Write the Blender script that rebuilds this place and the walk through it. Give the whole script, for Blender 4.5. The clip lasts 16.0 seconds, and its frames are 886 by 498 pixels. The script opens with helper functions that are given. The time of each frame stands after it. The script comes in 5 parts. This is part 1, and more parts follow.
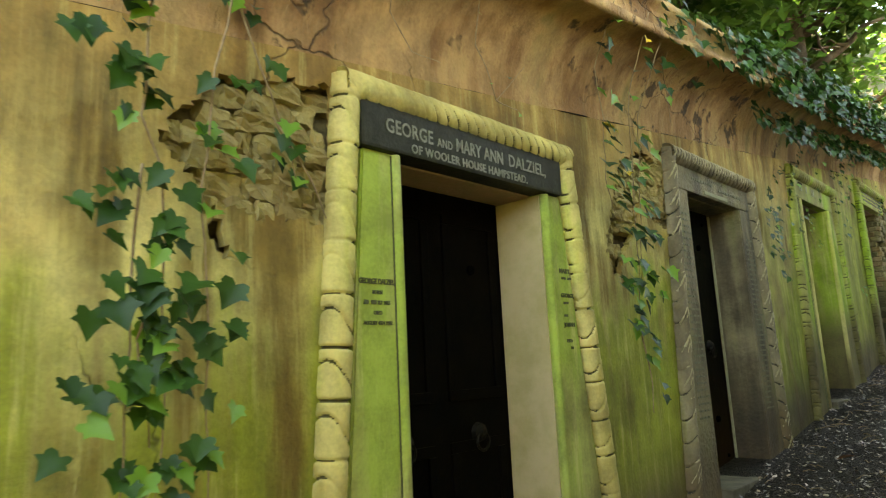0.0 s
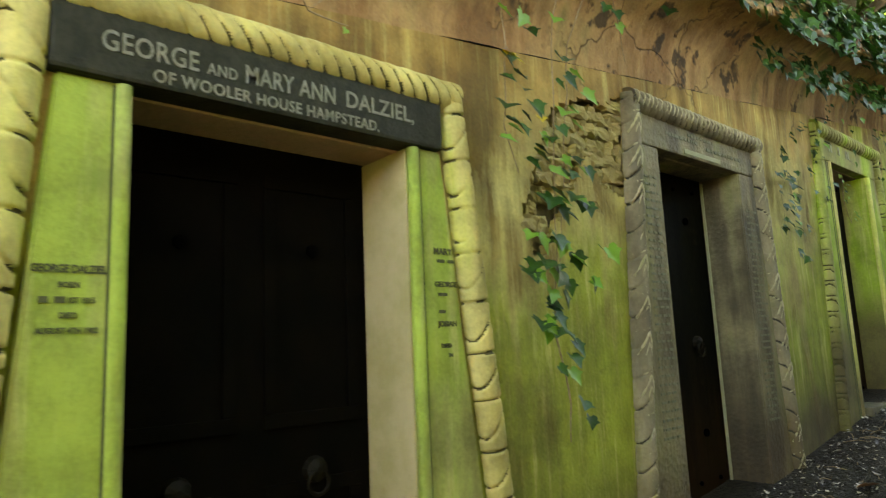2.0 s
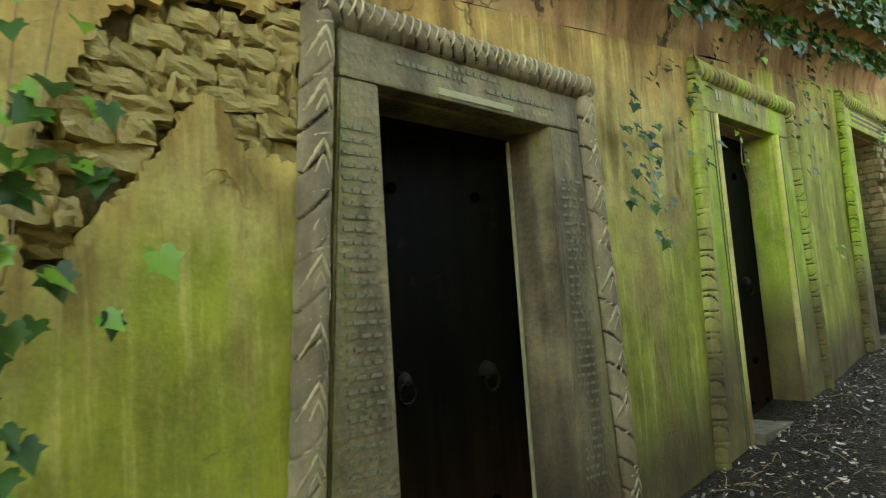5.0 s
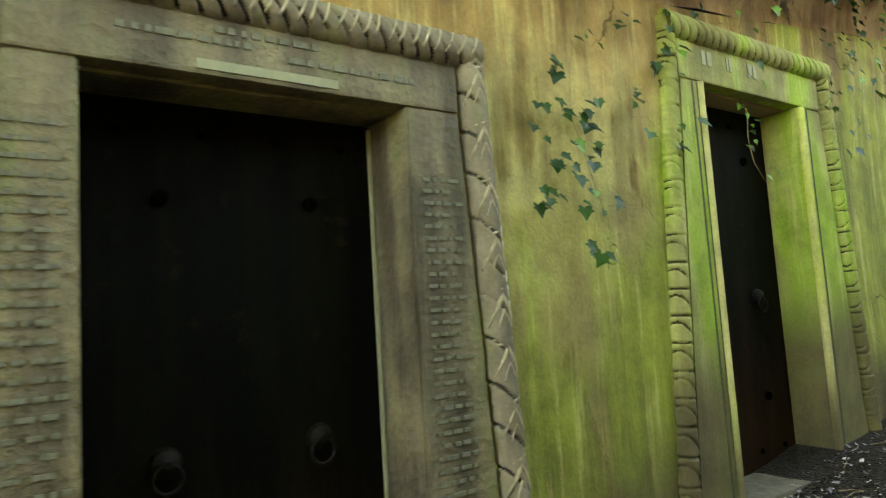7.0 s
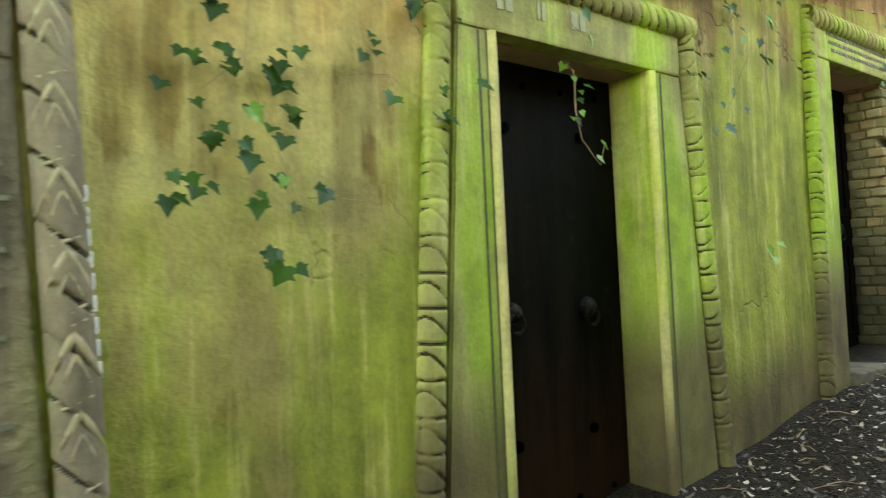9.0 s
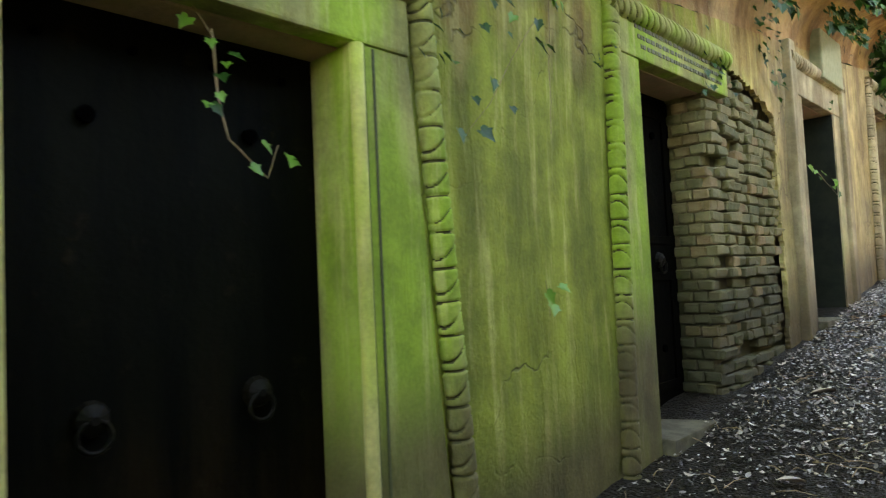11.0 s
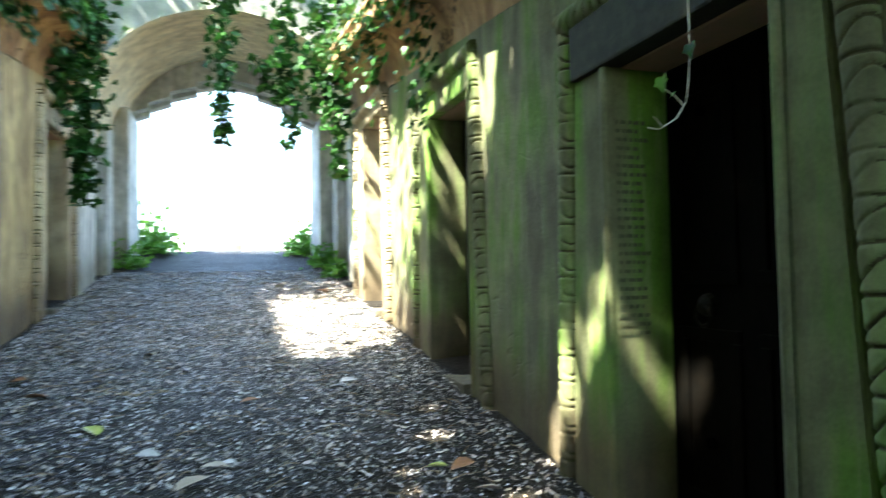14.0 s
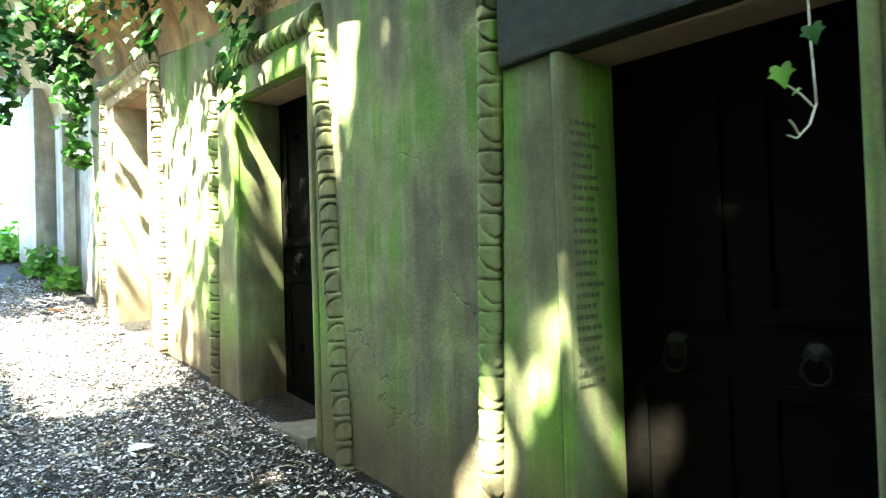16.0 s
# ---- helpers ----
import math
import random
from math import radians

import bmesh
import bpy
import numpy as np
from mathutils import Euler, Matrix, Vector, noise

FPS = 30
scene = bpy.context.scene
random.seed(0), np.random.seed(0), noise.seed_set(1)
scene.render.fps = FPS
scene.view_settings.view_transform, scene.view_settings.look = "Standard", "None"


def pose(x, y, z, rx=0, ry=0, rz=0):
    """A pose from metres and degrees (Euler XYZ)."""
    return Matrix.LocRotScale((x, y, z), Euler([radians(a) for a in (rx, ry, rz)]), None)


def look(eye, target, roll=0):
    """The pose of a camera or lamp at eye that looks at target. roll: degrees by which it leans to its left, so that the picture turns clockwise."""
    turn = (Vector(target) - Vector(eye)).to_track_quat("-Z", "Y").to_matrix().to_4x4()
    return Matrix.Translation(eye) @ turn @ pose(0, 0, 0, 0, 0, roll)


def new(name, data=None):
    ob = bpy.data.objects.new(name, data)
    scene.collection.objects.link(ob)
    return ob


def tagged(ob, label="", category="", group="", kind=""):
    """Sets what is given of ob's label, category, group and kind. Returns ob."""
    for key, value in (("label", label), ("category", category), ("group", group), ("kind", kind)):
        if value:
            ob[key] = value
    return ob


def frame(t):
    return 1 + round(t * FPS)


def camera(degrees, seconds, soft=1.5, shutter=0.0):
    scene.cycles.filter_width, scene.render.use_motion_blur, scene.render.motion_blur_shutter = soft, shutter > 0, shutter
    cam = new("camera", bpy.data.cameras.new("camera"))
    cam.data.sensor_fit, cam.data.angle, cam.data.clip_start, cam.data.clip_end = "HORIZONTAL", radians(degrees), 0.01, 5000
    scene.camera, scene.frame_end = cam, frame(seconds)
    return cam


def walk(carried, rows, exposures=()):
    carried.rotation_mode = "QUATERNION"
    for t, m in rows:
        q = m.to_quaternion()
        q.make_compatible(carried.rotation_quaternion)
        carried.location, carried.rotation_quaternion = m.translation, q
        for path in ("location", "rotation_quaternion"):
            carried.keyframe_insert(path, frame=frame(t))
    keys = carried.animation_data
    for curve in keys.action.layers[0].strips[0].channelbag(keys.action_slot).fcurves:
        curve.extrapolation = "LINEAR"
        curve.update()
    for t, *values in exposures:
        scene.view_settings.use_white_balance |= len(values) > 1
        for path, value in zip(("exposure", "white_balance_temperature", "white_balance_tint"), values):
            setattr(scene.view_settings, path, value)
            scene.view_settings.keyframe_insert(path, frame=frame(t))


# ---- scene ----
cam = camera(68.1, 16.0, soft=1.2, shutter=0.4)
METRES, EYE, TILT, LEAN, TURN = 9.8, 1.4825, 0.0, 0.0, 43.9
ROWS = [
    (0.0, 0.0, 0.0, 0.0, 0.48, 10.1, 2.72),
    (0.5, 0.0222, 0.0225, 0.0015, 2.77, 10.46, 2.64),
    (1.0, 0.0405, 0.0468, 0.0038, 4.38, 10.32, 2.93),
    (1.5, 0.0599, 0.0715, 0.0085, 5.14, 10.1, 3.07),
    (2.0, 0.085, 0.0917, 0.0083, 5.1, 8.72, 2.5),
    (2.5, 0.1064, 0.1136, 0.0104, 3.95, 7.85, 3.17),
    (3.0, 0.1231, 0.1433, 0.0148, 2.8, 7.19, 3.95),
    (3.5, 0.1457, 0.1639, 0.016, 2.82, 6.8, 3.88),
    (4.0, 0.1698, 0.1853, 0.021, 3.31, 5.6, 3.78),
    (4.5, 0.1928, 0.2107, 0.0247, 3.05, 6.14, 3.88),
    (7.0, 0.303, 0.3229, 0.0453, 11.28, 5.54, 3.54),
    (7.5, 0.3264, 0.3482, 0.0472, 10.9, 4.67, 4.05),
    (8.0, 0.3441, 0.3805, 0.0536, 10.45, 4.2, 4.3),
    (8.5, 0.3682, 0.4001, 0.0567, 10.52, 3.66, 3.03),
    (9.0, 0.3937, 0.4183, 0.0608, 9.47, 2.3, 2.48),
    (9.5, 0.4168, 0.4429, 0.0639, 5.61, 3.03, 2.43),
    (12.0, 0.5029, 0.5832, 0.0818, -8.49, 1.69, 1.57),
    (12.5, 0.5207, 0.6031, 0.0856, -20.14, 1.75, 1.36),
    (13.0, 0.5431, 0.6189, 0.0897, -34.72, 1.33, 1.33),
    (13.5, 0.5694, 0.6273, 0.0895, -48.54, 1.38, 0.87),
    (14.0, 0.5893, 0.6374, 0.095, -62.0, 2.19, 0.98),
    (14.5, 0.6051, 0.659, 0.1019, -73.11, 2.47, 0.81),
    (15.0, 0.6194, 0.6829, 0.1061, -78.39, 2.34, 0.96),
    (15.5, 0.6321, 0.7071, 0.1106, -82.06, 1.77, 1.51),
    (16.0, 0.6437, 0.7314, 0.1122, -85.28, 1.18, 1.84),
]
EXPOSURES = [(0.0, 4.0, 10600, 12), (3.0, 4.3, 10600, 12), (4.0, 4.3, 10400, 12), (7.0, 4.6, 10200, 13), (9.5, 4.75, 10200, 14), (12.0, 3.65, 7900, 13), (12.6, 3.6, 7300, 9), (13.3, 3.75, 6500, 5), (14.5, 3.75, 6300, 2), (15.2, 4.25, 6400, 1), (16.0, 4.75, 6500, 0)]
walk(cam, [(t, pose(0, 0, EYE, TILT, LEAN, TURN) @ pose(METRES * x, METRES * y, METRES * z, 90 + pitch, roll, yaw)) for t, x, y, z, yaw, pitch, roll in ROWS], EXPOSURES)

# ---- light: high sun over the left bank, filtered by the trees, and the open sky ----
SUN_FROM = Vector((-0.50, -0.20, 0.84)).normalized()
world = bpy.data.worlds.new("sky")
scene.world = world
world.use_nodes = True
wn = world.node_tree.nodes
sky = wn.new("ShaderNodeTexSky")
sky.sky_type = "NISHITA"
sky.sun_disc = False
sky.sun_elevation = math.asin(SUN_FROM.z)
sky.sun_rotation = math.atan2(SUN_FROM.x, SUN_FROM.y)
wn["Background"].inputs["Strength"].default_value = 0.15
world.node_tree.links.new(sky.outputs[0], wn["Background"].inputs["Color"])
sun_data = bpy.data.lights.new("sun", "SUN")
sun_data.energy, sun_data.angle, sun_data.color = 5.0, radians(0.6), (1.0, 0.95, 0.86)
sun = new("sun", sun_data)
sun.matrix_world = look(SUN_FROM * 60, (0, 0, 0))


# ---- materials ----
def tree_of(name, rough=0.9):
    m = bpy.data.materials.new(name)
    m.use_nodes = True
    nt = m.node_tree
    b = nt.nodes["Principled BSDF"]
    b.inputs["Roughness"].default_value = rough
    return m, nt, b


def node(nt, kind, **sockets):
    n = nt.nodes.new(kind)
    for k, v in sockets.items():
        n.inputs[k.replace("_", " ")].default_value = v
    return n


def noise_at(nt, vec, scale, detail=4.0, rough=0.55):
    n = node(nt, "ShaderNodeTexNoise", Scale=scale, Detail=detail, Roughness=rough)
    nt.links.new(vec, n.inputs["Vector"])
    return n.outputs["Fac"]


def stretched(nt, vec, x, y, z):
    n = nt.nodes.new("ShaderNodeMapping")
    n.inputs["Scale"].default_value = (x, y, z)
    nt.links.new(vec, n.inputs["Vector"])
    return n.outputs["Vector"]


def span(nt, value, a, b, lo=0.0, hi=1.0):
    n = nt.nodes.new("ShaderNodeMapRange")
    n.interpolation_type = "SMOOTHSTEP"
    nt.links.new(value, n.inputs["Value"])
    for k, v in (("From Min", a), ("From Max", b), ("To Min", lo), ("To Max", hi)):
        n.inputs[k].default_value = v
    return n.outputs["Result"]


def sums(nt, op, a, b):
    n = nt.nodes.new("ShaderNodeMath")
    n.operation = op
    for i, v in enumerate((a, b)):
        if isinstance(v, (int, float)):
            n.inputs[i].default_value = v
        else:
            nt.links.new(v, n.inputs[i])
    return n.outputs[0]


def blend(nt, fac, a, b, mode="MIX"):
    n = nt.nodes.new("ShaderNodeMix")
    n.data_type = "RGBA"
    n.blend_type = mode
    for v, i in ((fac, 0), (a, 6), (b, 7)):
        if isinstance(v, tuple):
            n.inputs[i].default_value = (*v, 1)
        elif isinstance(v, (int, float)):
            n.inputs[i].default_value = v
        else:
            nt.links.new(v, n.inputs[i])
    return n.outputs[2]


def bump(nt, b, height, strength, distance):
    n = node(nt, "ShaderNodeBump", Strength=strength, Distance=distance)
    nt.links.new(height, n.inputs["Height"])
    nt.links.new(n.outputs[0], b.inputs["Normal"])


def place(nt):
    g = nt.nodes.new("ShaderNodeNewGeometry")
    s = nt.nodes.new("ShaderNodeSeparateXYZ")
    nt.links.new(g.outputs["Position"], s.inputs[0])
    return g.outputs["Position"], s.outputs


def stone(name, base, alt, algae, amount=0.5, streak=0.6, rough=0.88, relief=0.5, grain=60.0, dirt=(0.10, 0.066, 0.032), dirt_top=0.35, damp=0.0, cracks=0.0, soot=0.35, mottle=0.3, far=None, blotch=0.0, upper=None, flake=0.0, carve=0.0):
    """Weathered stone or render: two ground colours, algae in vertical runs, soot, fine cracks, earth splashed up from the path.
    damp: how much more algae grows on the middle stretch of the avenue; upper: the bare colour high on the wall;
    flake: a thin lime skin, come off in patches with crisp edges; carve: coarse pitting of the face."""
    m, nt, b = tree_of(name, rough)
    pos, xyz = place(nt)
    big = noise_at(nt, pos, 1.3, 5, 0.6)
    mid = noise_at(nt, pos, 6.0, 5, 0.58)
    fine = noise_at(nt, pos, grain, 3, 0.6)
    runs = noise_at(nt, stretched(nt, pos, 3.4, 3.4, 0.42), 1.6, 4, 0.55)
    patch = noise_at(nt, stretched(nt, pos, 1.0, 1.0, 0.7), 2.1, 4, 0.5)
    thin = noise_at(nt, stretched(nt, pos, 15.0, 15.0, 1.1), 1.0, 6, 0.65)
    h = sums(nt, "SUBTRACT", sums(nt, "ADD", xyz["Z"], 0.127), sums(nt, "MULTIPLY", xyz["Y"], 0.135))
    col = blend(nt, span(nt, sums(nt, "ADD", sums(nt, "MULTIPLY", patch, 0.5), sums(nt, "MULTIPLY", runs, 0.5)), 0.42, 0.59), base, alt)
    skin = None
    if flake:
        # the skin survives where the warped noise is high; its edge shows as a fine step
        lay = sums(nt, "ADD", sums(nt, "MULTIPLY", noise_at(nt, stretched(nt, pos, 1.0, 1.0, 0.55), 1.9, 7, 0.58), 0.8), sums(nt, "MULTIPLY", thin, 0.2))
        skin = span(nt, lay, 0.50, 0.54)
        col = blend(nt, sums(nt, "MULTIPLY", skin, flake), col, alt)
    if upper:
        high = sums(nt, "ADD", h, sums(nt, "ADD", sums(nt, "MULTIPLY", runs, 1.6), sums(nt, "MULTIPLY", big, 1.0)))
        col = blend(nt, span(nt, high, 3.0, 3.8, 0.0, 0.85), col, upper)
    green = sums(nt, "ADD", sums(nt, "MULTIPLY", patch, 1 - streak), sums(nt, "MULTIPLY", runs, streak))
    if damp:
        wet = sums(nt, "MULTIPLY", span(nt, xyz["Y"], 6.2, 8.8), span(nt, xyz["Y"], 11.0, 12.8, 1.0, 0.0))
        wet = sums(nt, "ADD", wet, span(nt, h, 0.5, 1.8, 0.55, 0.0))
        wet = sums(nt, "ADD", wet, span(nt, h, 1.5, 2.4, 0.0, -0.85))
        green = sums(nt, "ADD", green, sums(nt, "MULTIPLY", wet, damp))
    green = span(nt, green, 0.62 - amount * 0.4, 0.80 - amount * 0.4)
    col = blend(nt, green, col, algae)
    if far:
        col = blend(nt, span(nt, sums(nt, "ADD", xyz["Y"], sums(nt, "MULTIPLY", big, 1.5)), 12.6, 13.6, 0.0, 0.85), col, far)
    col = blend(nt, span(nt, thin, 0.50, 0.70, 0.0, 0.55), col, alt)
    col = blend(nt, span(nt, sums(nt, "ADD", sums(nt, "MULTIPLY", thin, 0.4), sums(nt, "MULTIPLY", big, 0.6)), 0.42, 0.31, 0.0, soot), col, (0.06, 0.05, 0.022))
    if blotch:
        spot = sums(nt, "MULTIPLY", span(nt, mid, 0.56, 0.64), span(nt, big, 0.47, 0.56))
        col = blend(nt, sums(nt, "MULTIPLY", spot, blotch), col, (0.028, 0.018, 0.010))
    low = span(nt, sums(nt, "ADD", h, sums(nt, "ADD", sums(nt, "MULTIPLY", mid, -0.35), sums(nt, "MULTIPLY", runs, -0.3))), dirt_top - 0.5, dirt_top - 0.05, 0.85, 0.0)
    col = blend(nt, low, col, dirt)
    shade = span(nt, sums(nt, "ADD", sums(nt, "MULTIPLY", fine, 0.3), sums(nt, "MULTIPLY", mid, 0.7)), 0.32, 0.68, 0.72, 1.2)
    broad = sums(nt, "ADD", sums(nt, "MULTIPLY", patch, 0.45), sums(nt, "MULTIPLY", runs, 0.55))
    shade = sums(nt, "MULTIPLY", shade, span(nt, broad, 0.36, 0.62, 1 - mottle, 1 + 0.5 * mottle))
    rgb = nt.nodes.new("ShaderNodeCombineXYZ")
    for i in range(3):
        nt.links.new(shade, rgb.inputs[i])
    col = blend(nt, 1.0, col, rgb.outputs[0], "MULTIPLY")
    hgt = sums(nt, "ADD", sums(nt, "MULTIPLY", mid, 1.0), sums(nt, "MULTIPLY", fine, 0.35))
    if skin:
        hgt = sums(nt, "ADD", hgt, sums(nt, "MULTIPLY", skin, 0.3))
    if carve:
        pit = node(nt, "ShaderNodeTexVoronoi", Scale=34.0)
        nt.links.new(pos, pit.inputs["Vector"])
        hgt = sums(nt, "ADD", hgt, sums(nt, "MULTIPLY", pit.outputs["Distance"], carve))
    if cracks:
        warp = nt.nodes.new("ShaderNodeVectorMath")
        warp.operation = "MULTIPLY_ADD"
        nz = node(nt, "ShaderNodeTexNoise", Scale=3.0, Detail=4.0)
        nt.links.new(pos, nz.inputs["Vector"])
        nt.links.new(nz.outputs["Color"], warp.inputs[0])
        warp.inputs[1].default_value = (0.5, 0.5, 0.5)
        nt.links.new(pos, warp.inputs[2])
        v = node(nt, "ShaderNodeTexVoronoi", Scale=1.1)
        v.feature = "DISTANCE_TO_EDGE"
        nt.links.new(warp.outputs[0], v.inputs["Vector"])
        line = sums(nt, "MULTIPLY", span(nt, v.outputs["Distance"], 0.0, 0.010, 1.0, 0.0), span(nt, big, 0.46, 0.60))
        col = blend(nt, sums(nt, "MULTIPLY", line, cracks), col, (0.05, 0.035, 0.02))
        hgt = sums(nt, "SUBTRACT", hgt, sums(nt, "MULTIPLY", line, 0.8))
    nt.links.new(col, b.inputs["Base Color"])
    bump(nt, b, hgt, relief, 0.02)
    return m


def plain(name, a, b2, scale=14.0, rough=0.7, metal=0.0, relief=0.2, through_light=0.0, random_tint=0.0, gloss=0.5, splash=0.0, skew=0.0):
    m, nt, b = tree_of(name, rough)
    pos, xyz = place(nt)
    n1 = noise_at(nt, pos, scale, 5, 0.65)
    fac = span(nt, n1, 0.32, 0.68)
    if random_tint:
        info = nt.nodes.new("ShaderNodeObjectInfo")
        g = nt.nodes.new("ShaderNodeNewGeometry")
        r = sums(nt, "FRACT", sums(nt, "ADD", info.outputs["Random"], g.outputs["Random Per Island"]), 0.0)
        fac = sums(nt, "ADD", sums(nt, "MULTIPLY", fac, 1 - random_tint), sums(nt, "MULTIPLY", r, random_tint))
    if skew:
        fac = sums(nt, "POWER", fac, skew)
    col = blend(nt, fac, a, b2)
    if splash:
        h = sums(nt, "SUBTRACT", sums(nt, "ADD", xyz["Z"], 0.127), sums(nt, "MULTIPLY", xyz["Y"], 0.135))
        col = blend(nt, span(nt, sums(nt, "ADD", h, sums(nt, "MULTIPLY", n1, -0.5)), splash - 0.7, splash, 0.85, 0.0), col, (0.045, 0.042, 0.02))
    nt.links.new(col, b.inputs["Base Color"])
    b.inputs["Metallic"].default_value = metal
    b.inputs["Specular IOR Level"].default_value = gloss
    bump(nt, b, noise_at(nt, pos, scale * 4, 4, 0.6), relief, 0.01)
    if through_light:
        tr = nt.nodes.new("ShaderNodeBsdfTranslucent")
        nt.links.new(col, tr.inputs["Color"])
        mx = nt.nodes.new("ShaderNodeMixShader")
        mx.inputs[0].default_value = through_light
        nt.links.new(b.outputs[0], mx.inputs[1])
        nt.links.new(tr.outputs[0], mx.inputs[2])
        nt.links.new(mx.outputs[0], nt.nodes["Material Output"].inputs["Surface"])
    return m


PLASTER = stone("wall_plaster", (0.27, 0.175, 0.038), (0.62, 0.53, 0.19), (0.25, 0.275, 0.035), amount=0.42, relief=0.6, damp=0.30, cracks=0.6, soot=0.4, mottle=0.42, far=(0.40, 0.29, 0.15), upper=(0.30, 0.165, 0.045), flake=0.5)
PLASTER_GREEN = stone("green_plaster", (0.165, 0.155, 0.08), (0.27, 0.25, 0.14), (0.085, 0.155, 0.018), amount=0.48, relief=0.45, cracks=0.3, soot=0.5, flake=0.3, mottle=0.4)
CORNICE = stone("cornice_plaster", (0.31, 0.155, 0.06), (0.42, 0.255, 0.11), (0.20, 0.17, 0.06), amount=0.20, streak=0.4, relief=0.9, cracks=0.7, soot=0.6, blotch=0.9, flake=0.5)
STONE_MOSS = stone("mossy_stone", (0.34, 0.33, 0.105), (0.52, 0.48, 0.19), (0.25, 0.33, 0.055), amount=0.52, relief=0.35, soot=0.25, mottle=0.4, flake=0.35)
STONE_ROPE = stone("rope_stone", (0.56, 0.46, 0.15), (0.60, 0.51, 0.20), (0.38, 0.39, 0.07), amount=0.32, relief=0.3, soot=0.2)
STONE_DEEP = stone("deep_green_stone", (0.19, 0.19, 0.085), (0.28, 0.275, 0.14), (0.095, 0.185, 0.016), amount=0.52, relief=0.3, soot=0.4, mottle=0.4)
BUFF = stone("buff_render", (0.36, 0.28, 0.155), (0.45, 0.37, 0.23), (0.33, 0.32, 0.15), amount=0.30, relief=0.4)
STONE_GREY = stone("grey_granite", (0.125, 0.100, 0.053), (0.235, 0.188, 0.105), (0.13, 0.135, 0.045), amount=0.34, relief=0.6, grain=120, rough=0.7, soot=0.6, mottle=0.5, carve=0.5)
ROPE_GREY = stone("grey_rope_stone", (0.19, 0.155, 0.095), (0.27, 0.22, 0.14), (0.18, 0.165, 0.065), amount=0.30, relief=0.4)
STONE_GREEN = stone("green_stone", (0.35, 0.33, 0.10), (0.52, 0.48, 0.18), (0.22, 0.32, 0.03), amount=0.52, relief=0.4, soot=0.35, mottle=0.4, dirt_top=0.7, flake=0.35)
PALE = stone("pale_portal_stone", (0.55, 0.54, 0.50), (0.62, 0.61, 0.58), (0.40, 0.42, 0.30), amount=0.25, relief=0.3, dirt=(0.22, 0.2, 0.14))
PORTAL = stone("portal_plaster", (0.74, 0.61, 0.39), (0.80, 0.69, 0.48), (0.55, 0.52, 0.34), amount=0.2, relief=0.2, soot=0.0, mottle=0.1)
BAND = plain("lichened_band", (0.50, 0.42, 0.27), (0.36, 0.31, 0.17), 20, 0.9, relief=0.4)
ROLL = stone("lichened_roll", (0.55, 0.48, 0.17), (0.60, 0.52, 0.22), (0.36, 0.40, 0.07), amount=0.35, relief=0.4, soot=0.2)
SLATE = plain("dark_slate", (0.013, 0.014, 0.008), (0.030, 0.030, 0.018), 16, 0.6, relief=0.3, gloss=0.25)
LETTER = plain("letter_lead", (0.23, 0.22, 0.165), (0.13, 0.13, 0.09), 40, 0.6)
LETTER_DARK = plain("dark_letter", (0.055, 0.065, 0.022), (0.085, 0.095, 0.035), 60, 0.8)
LETTER_WORN = plain("worn_letter", (0.20, 0.19, 0.12), (0.12, 0.12, 0.075), 60, 0.8)
PLAQUE = plain("worn_plaque", (0.34, 0.33, 0.20), (0.26, 0.27, 0.15), 18, 0.8)
SOFFIT = plain("pinkish_soffit", (0.42, 0.25, 0.17), (0.34, 0.24, 0.15), 9, 0.9, relief=0.5)
# near-black colour puts the deep shade of the door recesses into the iron
IRON = plain("recess_shade_iron", (0.0008, 0.0009, 0.0006), (0.0035, 0.0025, 0.0014), 5, 0.75, 0.0, 0.4, gloss=0.05)
def rusty_door():
    """Sheet iron, green-brown above and rusting towards its foot in ragged runs, kept near black for the recess shade.
    """
    m, nt, b = tree_of("weathered_door", 0.62)
    pos, xyz = place(nt)
    h = sums(nt, "SUBTRACT", sums(nt, "ADD", xyz["Z"], 0.127), sums(nt, "MULTIPLY", xyz["Y"], 0.135))
    runs = noise_at(nt, stretched(nt, pos, 6.0, 6.0, 0.5), 1.5, 6, 0.65)
    mid = noise_at(nt, pos, 9.0, 5, 0.65)
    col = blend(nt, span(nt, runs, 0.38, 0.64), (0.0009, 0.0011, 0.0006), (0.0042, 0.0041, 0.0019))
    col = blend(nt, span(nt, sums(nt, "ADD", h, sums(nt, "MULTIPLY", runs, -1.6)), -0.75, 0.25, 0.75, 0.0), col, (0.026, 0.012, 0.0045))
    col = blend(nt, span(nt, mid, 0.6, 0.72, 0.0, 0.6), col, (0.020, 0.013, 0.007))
    nt.links.new(col, b.inputs["Base Color"])
    b.inputs["Specular IOR Level"].default_value = 0.08
    bump(nt, b, mid, 0.4, 0.01)
    return m


DOOR_OLD = rusty_door()
BRASS = plain("tarnished_bronze", (0.003, 0.0024, 0.0012), (0.008, 0.006, 0.003), 40, 0.55, 0.0, 0.3, gloss=0.15)
BRICK = plain("old_brick", (0.09, 0.095, 0.042), (0.31, 0.25, 0.12), 7, 0.95, relief=1.0, random_tint=0.5, splash=0.9)
BRICK_WARM = plain("reddish_brick", (0.20, 0.125, 0.06), (0.32, 0.235, 0.115), 9, 0.95, relief=1.0, random_tint=0.4, splash=0.6)
MORTAR = plain("old_mortar", (0.10, 0.078, 0.034), (0.20, 0.155, 0.07), 22, 0.95, relief=0.8, splash=0.9)
